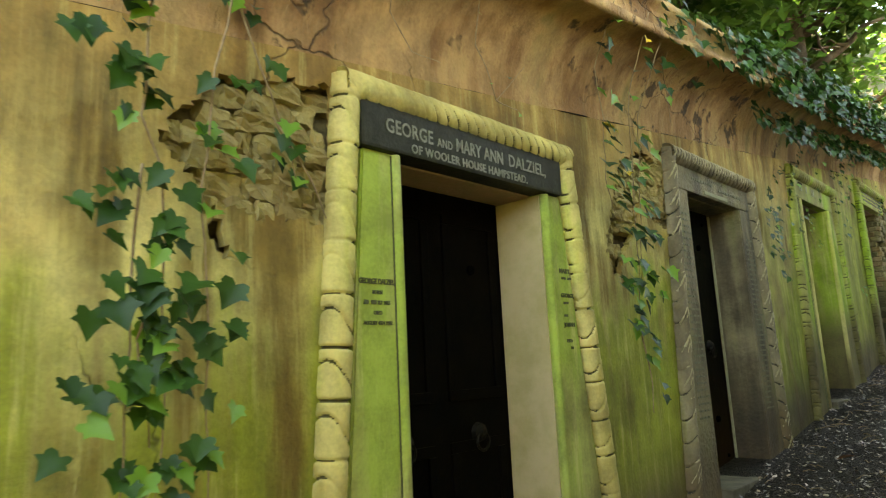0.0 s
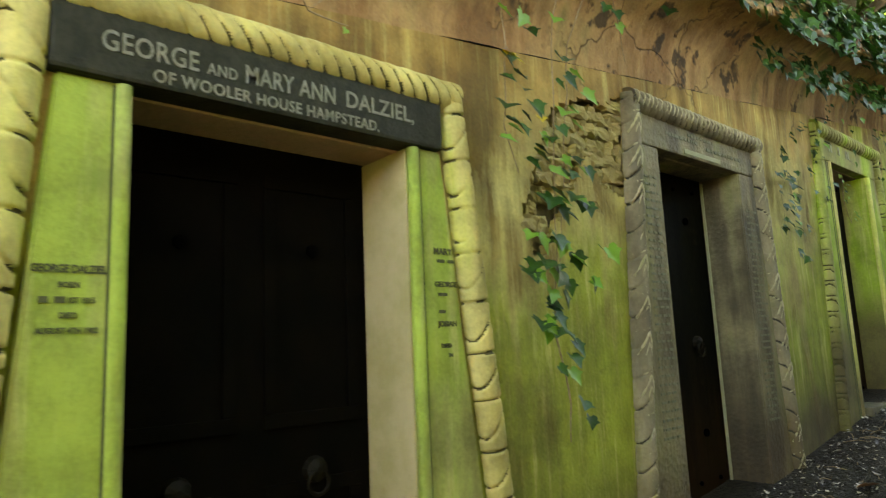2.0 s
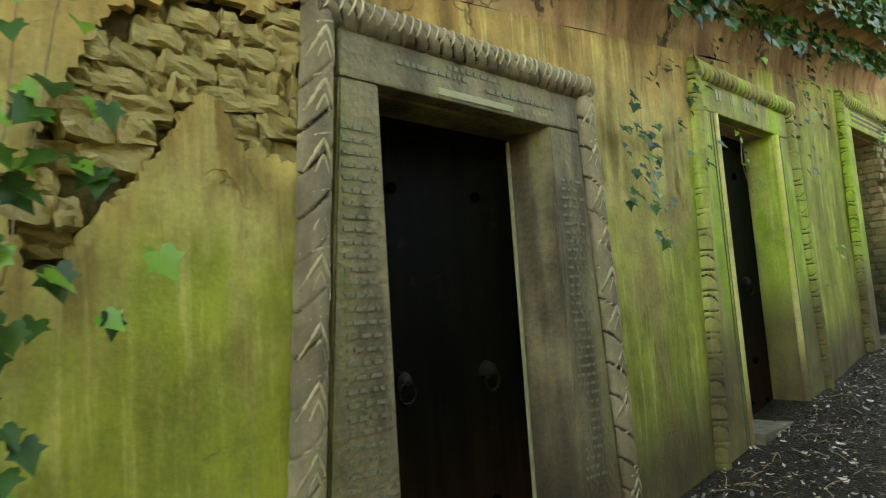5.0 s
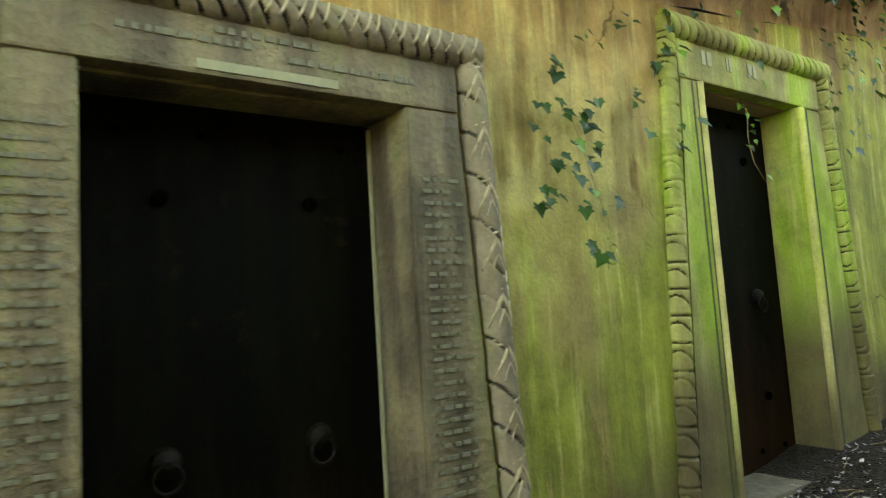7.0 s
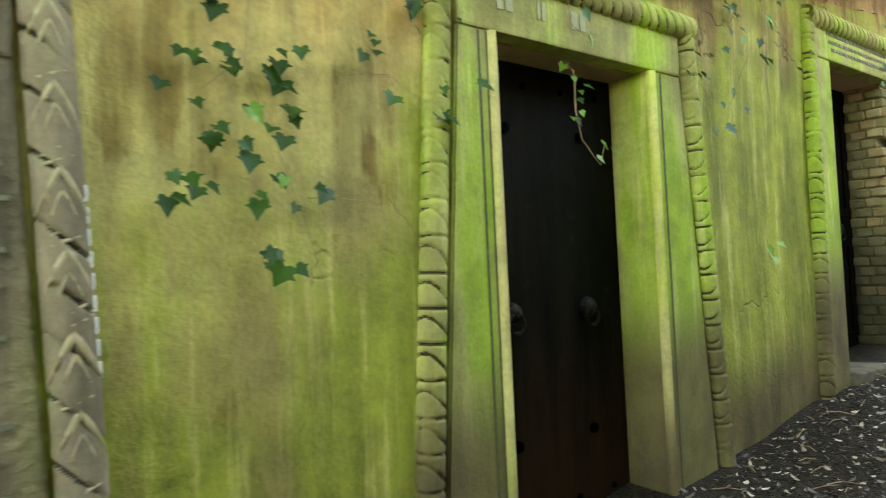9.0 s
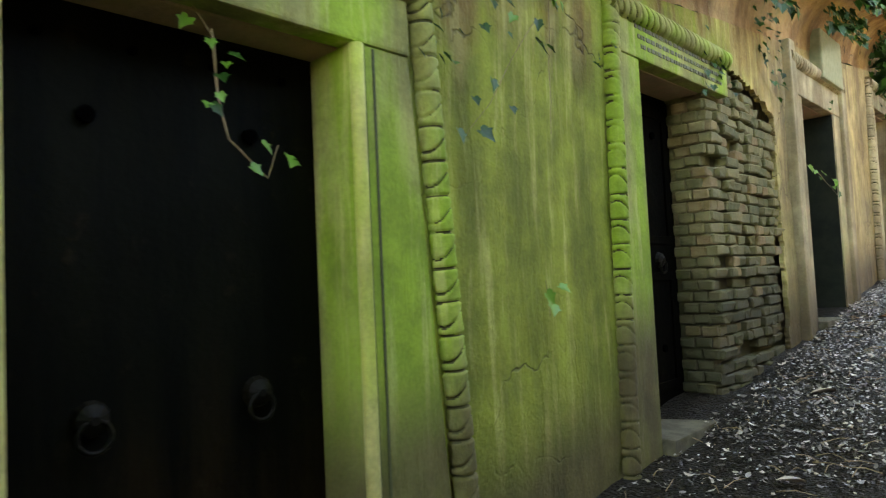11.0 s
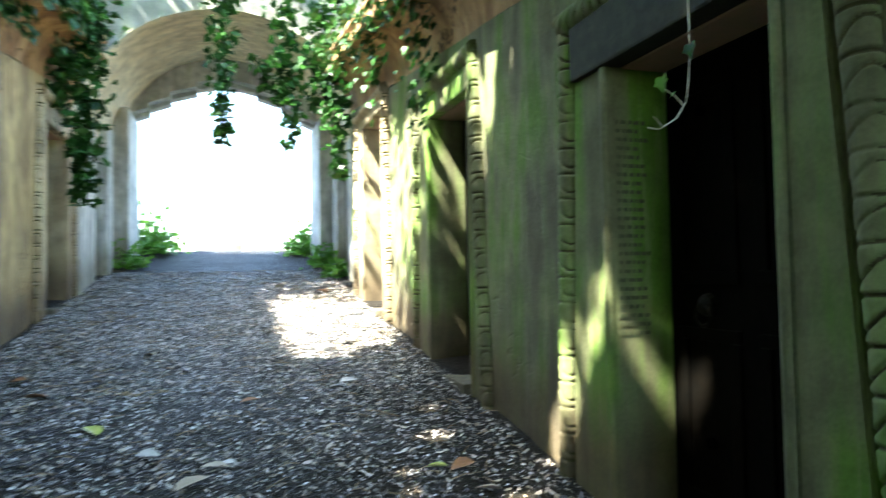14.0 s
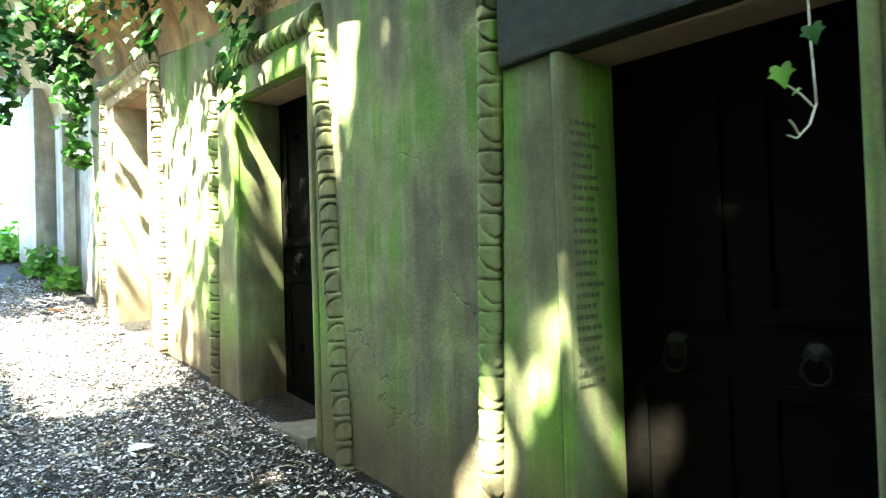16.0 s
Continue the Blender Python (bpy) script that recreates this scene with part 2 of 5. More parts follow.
RUBBLE = plain("decayed_stone", (0.40, 0.32, 0.13), (0.28, 0.21, 0.085), 14, 0.95, relief=1.0, random_tint=0.4)
IVY = plain("ivy_leaf", (0.007, 0.038, 0.006), (0.034, 0.11, 0.014), 10, 0.42, relief=0.15, through_light=0.2, random_tint=0.75, gloss=0.3)
IVY_YOUNG = plain("young_ivy_leaf", (0.12, 0.30, 0.03), (0.18, 0.36, 0.05), 10, 0.4, relief=0.1, through_light=0.35, random_tint=0.6)
YELLOW = plain("yellow_leaf", (0.75, 0.55, 0.03), (0.65, 0.42, 0.03), 20, 0.5, through_light=0.2)
STEM = plain("ivy_stem", (0.34, 0.24, 0.13), (0.22, 0.15, 0.08), 30, 0.8)
BARK = plain("tree_bark", (0.09, 0.065, 0.04), (0.15, 0.11, 0.07), 12, 0.95, relief=1.0)
CROWN = plain("tree_leaf", (0.05, 0.13, 0.022), (0.13, 0.25, 0.04), 3, 0.5, relief=0.1, through_light=0.6, random_tint=0.7)
DRY = plain("dry_leaf", (0.34, 0.24, 0.14), (0.50, 0.43, 0.32), 25, 0.6, relief=0.4, random_tint=0.8)
CHIP = plain("gravel_chip", (0.020, 0.017, 0.014), (0.88, 0.82, 0.75), 22, 0.26, relief=0.3, random_tint=0.95, gloss=0.9, skew=1.7)


def ground_material():
    m, nt, b = tree_of("path_earth", 0.6)
    pos, xyz = place(nt)
    n1, n2 = noise_at(nt, pos, 2.0, 5, 0.6), noise_at(nt, pos, 26.0, 5, 0.7)
    v = node(nt, "ShaderNodeTexVoronoi", Scale=62.0)
    nt.links.new(pos, v.inputs["Vector"])
    cell = nt.nodes.new("ShaderNodeSeparateColor")
    nt.links.new(v.outputs["Color"], cell.inputs[0])
    soil = sums(nt, "SUBTRACT", sums(nt, "ADD", xyz["Y"], sums(nt, "MULTIPLY", n1, 3.0)), span(nt, xyz["X"], 0.2, 1.3, 0.0, 1.6))
    col = blend(nt, span(nt, n1, 0.35, 0.65), (0.040, 0.037, 0.036), (0.10, 0.098, 0.10))
    peb = sums(nt, "MULTIPLY", span(nt, cell.outputs[0], 0.55, 1.0), span(nt, v.outputs["Distance"], 0.25, 0.55, 1.0, 0.0))
    col = blend(nt, peb, col, (0.55, 0.54, 0.56))
    col = blend(nt, span(nt, soil, 12.0, 15.5, 0.90, 0.0), col, (0.042, 0.030, 0.017))
    b.inputs["Specular IOR Level"].default_value = 0.15
    # darker soil band along both walls, with shade at their feet put into the colour
    foot = nt.nodes.new("ShaderNodeMath")
    foot.operation = "ABSOLUTE"
    nt.links.new(sums(nt, "ADD", xyz["X"], 0.26), foot.inputs[0])
    col = blend(nt, span(nt, sums(nt, "ADD", foot.outputs[0], sums(nt, "MULTIPLY", n2, 0.3)), 1.05, 1.55, 0.0, 0.85), col, (0.032, 0.025, 0.015))
    col = blend(nt, span(nt, n2, 0.42, 0.62, 0.85, 0.0), col, (0.016, 0.013, 0.010))
    nt.links.new(col, b.inputs["Base Color"])
    bump(nt, b, sums(nt, "SUBTRACT", n2, v.outputs["Distance"]), 1.0, 0.035)
    return m


EARTH = ground_material()
THRESH = plain("worn_threshold", (0.15, 0.13, 0.085), (0.085, 0.075, 0.05), 10, 0.9, relief=0.5, gloss=0.2)
REVEAL_SHADE = plain("shaded_reveal", (0.010, 0.013, 0.009), (0.022, 0.025, 0.016), 6, 0.8, gloss=0.2)
BLACK = plain("black_vent", (0.001, 0.001, 0.001), (0.002, 0.002, 0.002), 30, 0.9, gloss=0.0)
REVEAL = plain("buff_reveal", (0.50, 0.40, 0.21), (0.40, 0.33, 0.14), 5, 0.9, relief=0.3)
# dark colour of the groove faces: grime, with the grooves' shade put in
GROOVE = plain("groove_grime_and_shade", (0.050, 0.048, 0.015), (0.085, 0.075, 0.024), 30, 0.95)
GROOVE_GREY = plain("dark_groove_grime_and_shade", (0.035, 0.032, 0.022), (0.06, 0.053, 0.035), 30, 0.95)
WHITE = plain("sun_streak_white", (0.85, 0.85, 0.82), (0.75, 0.75, 0.70), 40, 0.5)
STEM_PALE = plain("pale_stem", (0.55, 0.50, 0.38), (0.42, 0.36, 0.24), 40, 0.6)
DRY_PALE = plain("pale_dry_leaf", (0.62, 0.58, 0.50), (0.48, 0.43, 0.36), 25, 0.5, relief=0.3)
DRY_BROWN = plain("brown_dry_leaf", (0.36, 0.16, 0.06), (0.26, 0.13, 0.06), 25, 0.6, relief=0.3)
YELLOW_GREEN = plain("yellow_green_leaf", (0.34, 0.40, 0.06), (0.42, 0.42, 0.10), 20, 0.5)

# openings cut in the crowns, along the sun's way to the path, to place sun patches: x, y, half-widths, and how open
# they are
THIN = ((0.78, 11.5, 0.85, 1.4, 0.18), (2.0, 11.1, 0.22, 0.30, 0.2), (1.72, 11.45, 0.2, 0.2, 0.3), (2.75, 12.95, 0.45, 0.25, 0.4), (0.80, 15.6, 0.95, 1.7, 0.5))
# trees: label, foot, lean, height, crown radius, leaves, seed; most stand unseen, added to filter sun and sky
TREES = [
    ("bank tree with a forked bare trunk and green crown", (-3.6, 16.2, 5.2), (0.9, 0.9, 4.2), 4.2, 3.0, 5500, 3),
    ("spreading leafy tree leaning over the avenue", (-4.0, 7.6, 4.5), (1.4, 0.3, 4.0), 4.0, 3.2, 40000, 4, 1.0, -0.5),
    ("slender young tree on the bank edge", (-3.2, 11.5, 4.9), (0.9, -0.1, 3.4), 3.4, 1.5, 13000, 19),
    ("slender leafy tree on the bank edge", (-4.4, 10.3, 4.8), (1.3, -0.1, 4.4), 4.4, 2.3, 30000, 17, 1.0, -0.5),
    ("spreading leafy tree leaning over the avenue", (-4.0, 3.0, 3.9), (1.4, 0.4, 4.2), 4.2, 3.4, 38000, 6),
    ("tall leafy tree on the bank above the vaults", (-6.6, 5.6, 4.3), (1.4, 0.8, 6.0), 6.0, 3.8, 36000, 5),
    ("tall leafy tree on the bank above the vaults", (-5.0, -1.5, 3.4), (1.2, 0.3, 5.0), 5.0, 3.6, 24000, 7),
    ("spreading leafy tree on the opposite bank", (4.2, 1.0, 3.6), (-1.2, 0.4, 4.6), 4.6, 3.4, 24000, 11),
    ("spreading leafy tree on the opposite bank", (4.6, 6.0, 4.2), (-1.0, 0.2, 4.8), 4.8, 3.2, 20000, 13),
    ("tree beside the gatehouse", (-7.0, 19.0, 5.6), (0.5, 0.3, 5.5), 5.5, 3.2, 5000, 15),
]


# ---- mesh helpers ----
LEFT, RIGHT = -1.93, 1.41       # faces of the two avenue walls
Y0, Y1 = -6.0, 17.3             # the avenue's start and the portal


def ground(y):
    return 0.71 + 0.135 * (min(y, 23.0) - 6.2)


def edge_height(y):
    """Height of the cornice's edge above the path."""
    return 3.03 - 0.012 * (y - 3.5)


def mesh_of(name, verts, faces, material, smooth=False):
    me = bpy.data.meshes.new(name)
    me.from_pydata([tuple(v) for v in verts], [], faces)
    for mat in material if isinstance(material, (list, tuple)) else (material,):
        me.materials.append(mat)
    if smooth:
        me.polygons.foreach_set("use_smooth", [True] * len(me.polygons))
    me.update()
    return me


def part(name, geo, material, parent=None, label="", smooth=False):
    """Links one mesh under a thing; geo is a bmesh or (vertices, faces)."""
    if isinstance(geo, bmesh.types.BMesh):
        me = bpy.data.meshes.new(name)
        geo.to_mesh(me)
        geo.free()
        me.materials.append(material)
        if smooth:
            me.polygons.foreach_set("use_smooth", [True] * len(me.polygons))
    else:
        me = mesh_of(name, geo[0], geo[1], material, smooth)
    ob = new(name, me)
    ob.parent = parent
    if label:
        tagged(ob, label)
    return ob


def empty(name, at=(0, 0, 0)):
    ob = new(name)
    ob.location = at
    ob.empty_display_size = 0.1
    return ob


def block(x0, x1, y0, y1, z0, z1, bev=0.012, rough=0.0, seed=0):
    """A stone block with worn edges."""
    bm = bmesh.new()
    bmesh.ops.create_cube(bm, size=1)
    for v in bm.verts:
        v.co = Vector(((x0 + x1) / 2 + v.co.x * (x1 - x0), (y0 + y1) / 2 + v.co.y * (y1 - y0), (z0 + z1) / 2 + v.co.z * (z1 - z0)))
    if bev:
        bmesh.ops.bevel(bm, geom=bm.edges[:], offset=bev, segments=2, affect="EDGES", profile=0.6)
    if rough:
        for v in bm.verts:
            v.co += noise.noise_vector(v.co * 9 + Vector((seed, 0, 0))) * rough
    return bm


def prism(profile, a, b):
    """A closed profile of (y, z) pairs between x = a and x = b."""
    n = len(profile)
    verts = [(a, y, z) for y, z in profile] + [(b, y, z) for y, z in profile]
    faces = [tuple(range(n - 1, -1, -1)), tuple(range(n, 2 * n))] + [(i, (i + 1) % n, n + (i + 1) % n, n + i) for i in range(n)]
    bm = bmesh.new()
    vs = [bm.verts.new(v) for v in verts]
    for f in faces:
        bm.faces.new([vs[i] for i in f])
    bmesh.ops.recalc_face_normals(bm, faces=bm.faces[:])
    return bm


def tube(points, radii, sides=6):
    verts, faces = [], []
    pts = [Vector(p) for p in points]
    for i, p in enumerate(pts):
        d = (pts[min(i + 1, len(pts) - 1)] - pts[max(i - 1, 0)]).normalized()
        u = d.cross(Vector((0.31, 0.17, 0.93)) if abs(d.z) < 0.9 else Vector((1, 0.2, 0))).normalized()
        w = d.cross(u)
        r = radii[i] if isinstance(radii, (list, tuple)) else radii
        for k in range(sides):
            a = 2 * math.pi * k / sides
            verts.append(p + u * (r * math.cos(a)) + w * (r * math.sin(a)))
    for i in range(len(pts) - 1):
        for k in range(sides):
            a, b = i * sides + k, i * sides + (k + 1) % sides
            faces.append((a, b, b + sides, a + sides))
    faces.append(tuple(range(sides - 1, -1, -1)))
    faces.append(tuple(range((len(pts) - 1) * sides, len(pts) * sides)))
    return verts, faces


def joined(pieces):
    verts, faces = [], []
    for v, f in pieces:
        o = len(verts)
        verts += v
        faces += [tuple(i + o for i in q) for q in f]
    return verts, faces


# ---- large structure ----
# doorways: side, opening y, lintel height, rope outer edges at the top and at the foot, style
DOORWAYS = [
    dict(side=-1, a=1.74, b=2.73, top=2.335, head=2.63, ra=1.425, rb=3.01, fa=1.235, fb=3.29, style="slate"),
    dict(side=-1, a=4.535, b=5.52, top=2.64, head=2.93, ra=4.24, rb=5.87, fa=4.04, fb=6.00, style="grey"),
    dict(side=-1, a=7.29, b=8.245, top=3.00, head=3.31, ra=6.98, rb=8.62, fa=6.80, fb=8.80, style="green"),
    dict(side=-1, a=10.19, b=11.14, top=3.36, head=3.66, ra=9.86, rb=11.46, fa=9.80, fb=11.60, style="ruin"),
    dict(side=-1, a=13.10, b=14.08, top=3.66, head=4.00, ra=12.74, rb=14.45, fa=12.64, fb=14.56, style="plain"),
    dict(side=-1, a=15.98, b=16.90, top=4.02, head=4.33, ra=15.66, rb=17.20, fa=15.56, fb=17.25, style="ochre"),
    dict(side=1, a=10.04, b=10.94, top=3.30, head=3.66, ra=9.74, rb=11.34, fa=9.58, fb=11.44, style="slate_plain"),
    dict(side=1, a=12.64, b=13.56, top=3.68, head=3.96, ra=12.49, rb=13.98, fa=12.32, fb=14.07, style="deep"),
    dict(side=1, a=15.32, b=16.30, top=4.19, head=4.42, ra=15.07, rb=16.70, fa=14.98, fb=16.86, style="ochre"),
]
# where the render has fallen off: side, outline function in (y, height above path)
def lost(side, y, h):
    w = noise.noise(Vector((y * 5, h * 5, side))) * 0.07 + noise.noise(Vector((y * 14, h * 14, side))) * 0.03
    if side < 0:
        # two ragged holes high on the bays, one whole jamb worn to the bricks
        z = h + ground(y)
        w *= 0.6
        if y < 1.44 and 2.025 + 0.5 * w < z < 2.47 + 0.18 * (y - 0.96) + w and y > 0.785 + w + 0.62 * max(0.0, z - 2.21) + 0.78 * max(0.0, 2.21 - z):
            return True
        # a crack runs down from it, and along its lower edge
        if 1.84 < z < 2.03 and abs(y - 0.945 - 0.35 * (2.02 - z) - 0.4 * w) < 0.012 + 0.06 * (z - 1.84):
            return True
        # the second hole, left of a pointed tongue of sound render
        if 3.36 + w < y < 4.26 and z < 2.70 + 0.28 * (y - 3.6) + w and z > 1.99 + w and y > 3.37 + w + 0.5 * abs(z - 2.15):
            tongue = 2.48 - 1.30 * max(0.0, 3.90 - y) - 1.6 * max(0.0, y - 3.93)
            if y < 4.03:
                return z > tongue + w
            return z > 2.33 + w
        if 11.14 < y < 12.44 + w and h < 2.12 + w - 0.34 * max(0.0, y - 11.7):
            return True
    return False


def wall_skin(name, side, xw, material, thick=0.038):
    """The render of one wall: a fine uneven sheet, open at the doorways and where it has fallen off."""
    step = 0.021 if side < 0 else 0.07
    ny, nh = int((Y1 - Y0) / step), 130 if side < 0 else 40
    verts, faces, mats = [], [], []
    doors = [d for d in DOORWAYS if d["side"] == side]
    keep = np.zeros((ny, nh), bool)
    for i in range(ny + 1):
        y = Y0 + i * step
        top = edge_height(y) - 0.45
        for j in range(nh + 1):
            h = -0.25 + (top + 0.25) * j / nh
            p = Vector((y * 1.1, h * 1.1, side * 3.0))
            out = noise.noise(p) * 0.018 + noise.noise(p * 4) * 0.006
            verts.append((xw - side * out, y, ground(y) + h))
    at = lambda i, j: i * (nh + 1) + j
    for i in range(ny):
        y = Y0 + (i + 0.5) * step
        top = edge_height(y) - 0.45
        for j in range(nh):
            h = -0.25 + (top + 0.25) * (j + 0.5) / nh
            z = ground(y) + h
            if any(d["a"] - 0.05 < y < d["b"] + 0.05 and z < d["top"] + 0.06 for d in doors) or lost(side, y, h):
                continue
            keep[i, j] = True
            q = (at(i, j), at(i + 1, j), at(i + 1, j + 1), at(i, j + 1))
            faces.append(q if side > 0 else q[::-1])
    fronts = len(faces)
    # ragged broken edges
    rnd = random.Random(5)
    rim = set()
    for i in range(ny):
        for j in range(nh):
            if not keep[i, j] and lost(side, Y0 + (i + 0.5) * step, -0.25 + (edge_height(Y0 + i * step) - 0.2) * (j + 0.5) / nh):
                rim.update((at(i, j), at(i + 1, j), at(i + 1, j + 1), at(i, j + 1)))
    for k in rim:
        x, y, z = verts[k]
        verts[k] = (x, y + rnd.uniform(-0.009, 0.009), z + rnd.uniform(-0.009, 0.009))
    back = {}
    twin = {}
    def rimmed(k):
        if k not in twin:
            twin[k] = len(verts)
            verts.append(verts[k])
        return twin[k]
    def behind(k):
        if k not in back:
            back[k] = len(verts)
            x, y, z = verts[k]
            verts.append((x + side * thick, y, z))
        return back[k]
    for i in range(ny):
        for j in range(nh):
            if not keep[i, j]:
                continue
            for di, dj, a, b in ((-1, 0, at(i, j), at(i, j + 1)), (1, 0, at(i + 1, j), at(i + 1, j + 1)), (0, -1, at(i, j), at(i + 1, j)), (0, 1, at(i, j + 1), at(i + 1, j + 1))):
                u, w = i + di, j + dj
                if not (0 <= u < ny and 0 <= w < nh) or not keep[u, w]:
                    faces.append((rimmed(a), rimmed(b), behind(b), behind(a)))
    me = mesh_of(name, verts, faces, material)
    me.polygons.foreach_set("use_smooth", [k < fronts for k in range(len(faces))])
    return tagged(new(name, me), "stained lime-rendered wall with green algae", "wall", kind="structure")


def wall_core(name, side, xw):
    """Masonry behind the render, with the door recesses through it."""
    pieces = []
    x0, x1 = xw + side * 0.088, xw + side * 0.42
    doors = sorted((d for d in DOORWAYS if d["side"] == side), key=lambda d: d["a"])
    cuts = [Y0] + [v for d in doors for v in (d["a"] - 0.02, d["b"] + 0.02)] + [Y1]
    bm = bmesh.new()
    def add(profile):
        b = prism(profile, x0, x1)
        me = bpy.data.meshes.new("piece")
        b.to_mesh(me)
        b.free()
        bm.from_mesh(me)
        bpy.data.meshes.remove(me)
    up = lambda y: ground(y) + edge_height(y) - 0.46
    for k in range(0, len(cuts), 2):
        a, b = cuts[k], cuts[k + 1]
        add([(a, ground(a) - 0.4), (b, ground(b) - 0.4), (b, up(b)), (a, up(a))])
    for d in doors:
        a, b = d["a"] - 0.02, d["b"] + 0.02
        add([(a, d["top"] + 0.015), (b, d["top"] + 0.015), (b, up(b)), (a, up(a))])
    return tagged(part(name, bm, MORTAR), "rough mortared masonry behind the fallen render", "wall", kind="structure")


def cornice(name, side, xw):
    """A hollow cavetto cornice that follows the slope, with a lip and a fascia above."""
    P, prof = 0.35, []
    for k in range(11):
        a = math.pi / 2 * k / 10
        prof.append((P * (1 - math.cos(a)), -0.45 + 0.43 * math.sin(a)))
    prof += [(P + 0.035, -0.02), (P + 0.035, 0.035), (P - 0.03, 0.05), (P - 0.04, 0.22), (P + 0.0, 0.235), (P + 0.0, 0.29), (P - 0.25, 0.31), (-0.6, 0.33)]
    verts, faces = [], []
    ny = int((Y1 - Y0) / 0.12)
    for i in range(ny + 1):
        y = Y0 + (Y1 - Y0) * i / ny
        for k, (dx, dz) in enumerate(prof):
            w = noise.noise(Vector((y * 1.7, k * 0.4, side * 5))) * 0.018 + noise.noise(Vector((y * 7, k * 0.7, side))) * 0.008
            verts.append((xw - side * (dx + w), y, ground(y) + edge_height(y) + dz + w * 0.6))
    m = len(prof)
    for i in range(ny):
        for k in range(m - 1):
            q = (i * m + k, (i + 1) * m + k, (i + 1) * m + k + 1, i * m + k + 1)
            faces.append(q if side > 0 else q[::-1])
    return tagged(new(name, mesh_of(name, verts, faces, CORNICE, True)), "brown concave plaster cornice, cracked and stained", "cornice", kind="structure")


wall_left = wall_skin("wall_west", -1, LEFT, PLASTER)
wall_right = wall_skin("wall_east", 1, RIGHT, PLASTER_GREEN)
wall_core("wall_core_west", -1, LEFT)
wall_core("wall_core_east", 1, RIGHT)
cornice("cornice_west", -1, LEFT)
cornice("cornice_east", 1, RIGHT)


def earth_sheet():
    """The path, rising along the avenue and levelling out beyond the portal to the horizon."""
    ys = [-300, -60, -20] + [Y0 + i * 0.15 for i in range(int((23 - Y0) / 0.15) + 1)] + [30, 60, 120, 400]
    xs = [-300, -60, -12, -4] + [-2.4 + i * 0.15 for i in range(29)] + [4, 12, 60, 300]
    verts, faces = [], []
    for y in ys:
        for x in xs:
            z = ground(max(y, -20))
            if -2.3 < x < 1.9:
                z += noise.noise(Vector((x * 1.5, y * 1.5, 0))) * 0.025 + noise.noise(Vector((x * 5, y * 5, 2))) * 0.01
                z += 0.05 * max(0.0, abs(x + 0.26) - 1.1)
            verts.append((x, y, z))
    n = len(xs)
    for i in range(len(ys) - 1):
        for k in range(n - 1):
            faces.append((i * n + k, i * n + k + 1, (i + 1) * n + k + 1, (i + 1) * n + k))
    return tagged(new("ground", mesh_of("ground", verts, faces, EARTH, True)), "dark gravel path strewn with leaf litter", "path", kind="structure")


earth_sheet()


def bank(name, side, xw):
    """The earth heaped over the vaults behind each wall."""
    verts, faces = [], []
    offs = [0.30, 0.6, 1.2, 2.5, 5, 9, 16, 30]
    ny = 40
    for i in range(ny + 1):
        y = Y0 - 6 + (22 - Y0 + 6) * i / ny
        for k, d in enumerate(offs):
            z = ground(y) + edge_height(y) + 0.26 + (0.0 if k == 0 else 0.10 + 0.12 * math.sqrt(d)) + noise.noise(Vector((y * 0.6, d * 0.6, side))) * 0.12
            verts.append((xw + side * d, y, z))
        verts.append((xw + side * 30, y, ground(y) - 1))
    m = len(offs) + 1
    for i in range(ny):
        for k in range(m - 1):
            faces.append((i * m + k, i * m + k + 1, (i + 1) * m + k + 1, (i + 1) * m + k))
    for i in (0, ny):
        y = verts[i * m][1]
        verts.append((xw + side * 0.3, y, ground(y) - 1))
        faces.append(tuple(range(i * m, i * m + m)) + (len(verts) - 1,))
    return tagged(new(name, mesh_of(name, verts, faces, EARTH, True)), "earth bank over the vaults", "bank", kind="structure")


bank("bank_west", -1, LEFT)
bank("bank_east", 1, RIGHT)
part("wall_end", prism([(Y0 - 0.4, ground(Y0) - 0.5), (Y0, ground(Y0) - 0.5), (Y0, 3.4), (Y0 - 0.4, 3.4)], LEFT - 0.5, RIGHT + 0.5), PLASTER_GREEN)
tagged(bpy.data.objects["wall_end"], "plain rendered wall closing the avenue", "wall", kind="structure")

# the portal at the top: a round-headed passage through a thick gatehouse
AX, AR, AZ = -0.17, 1.80, 4.08      # arch axis, radius, springing height at its front
PY0, PY1 = Y1, 21.2


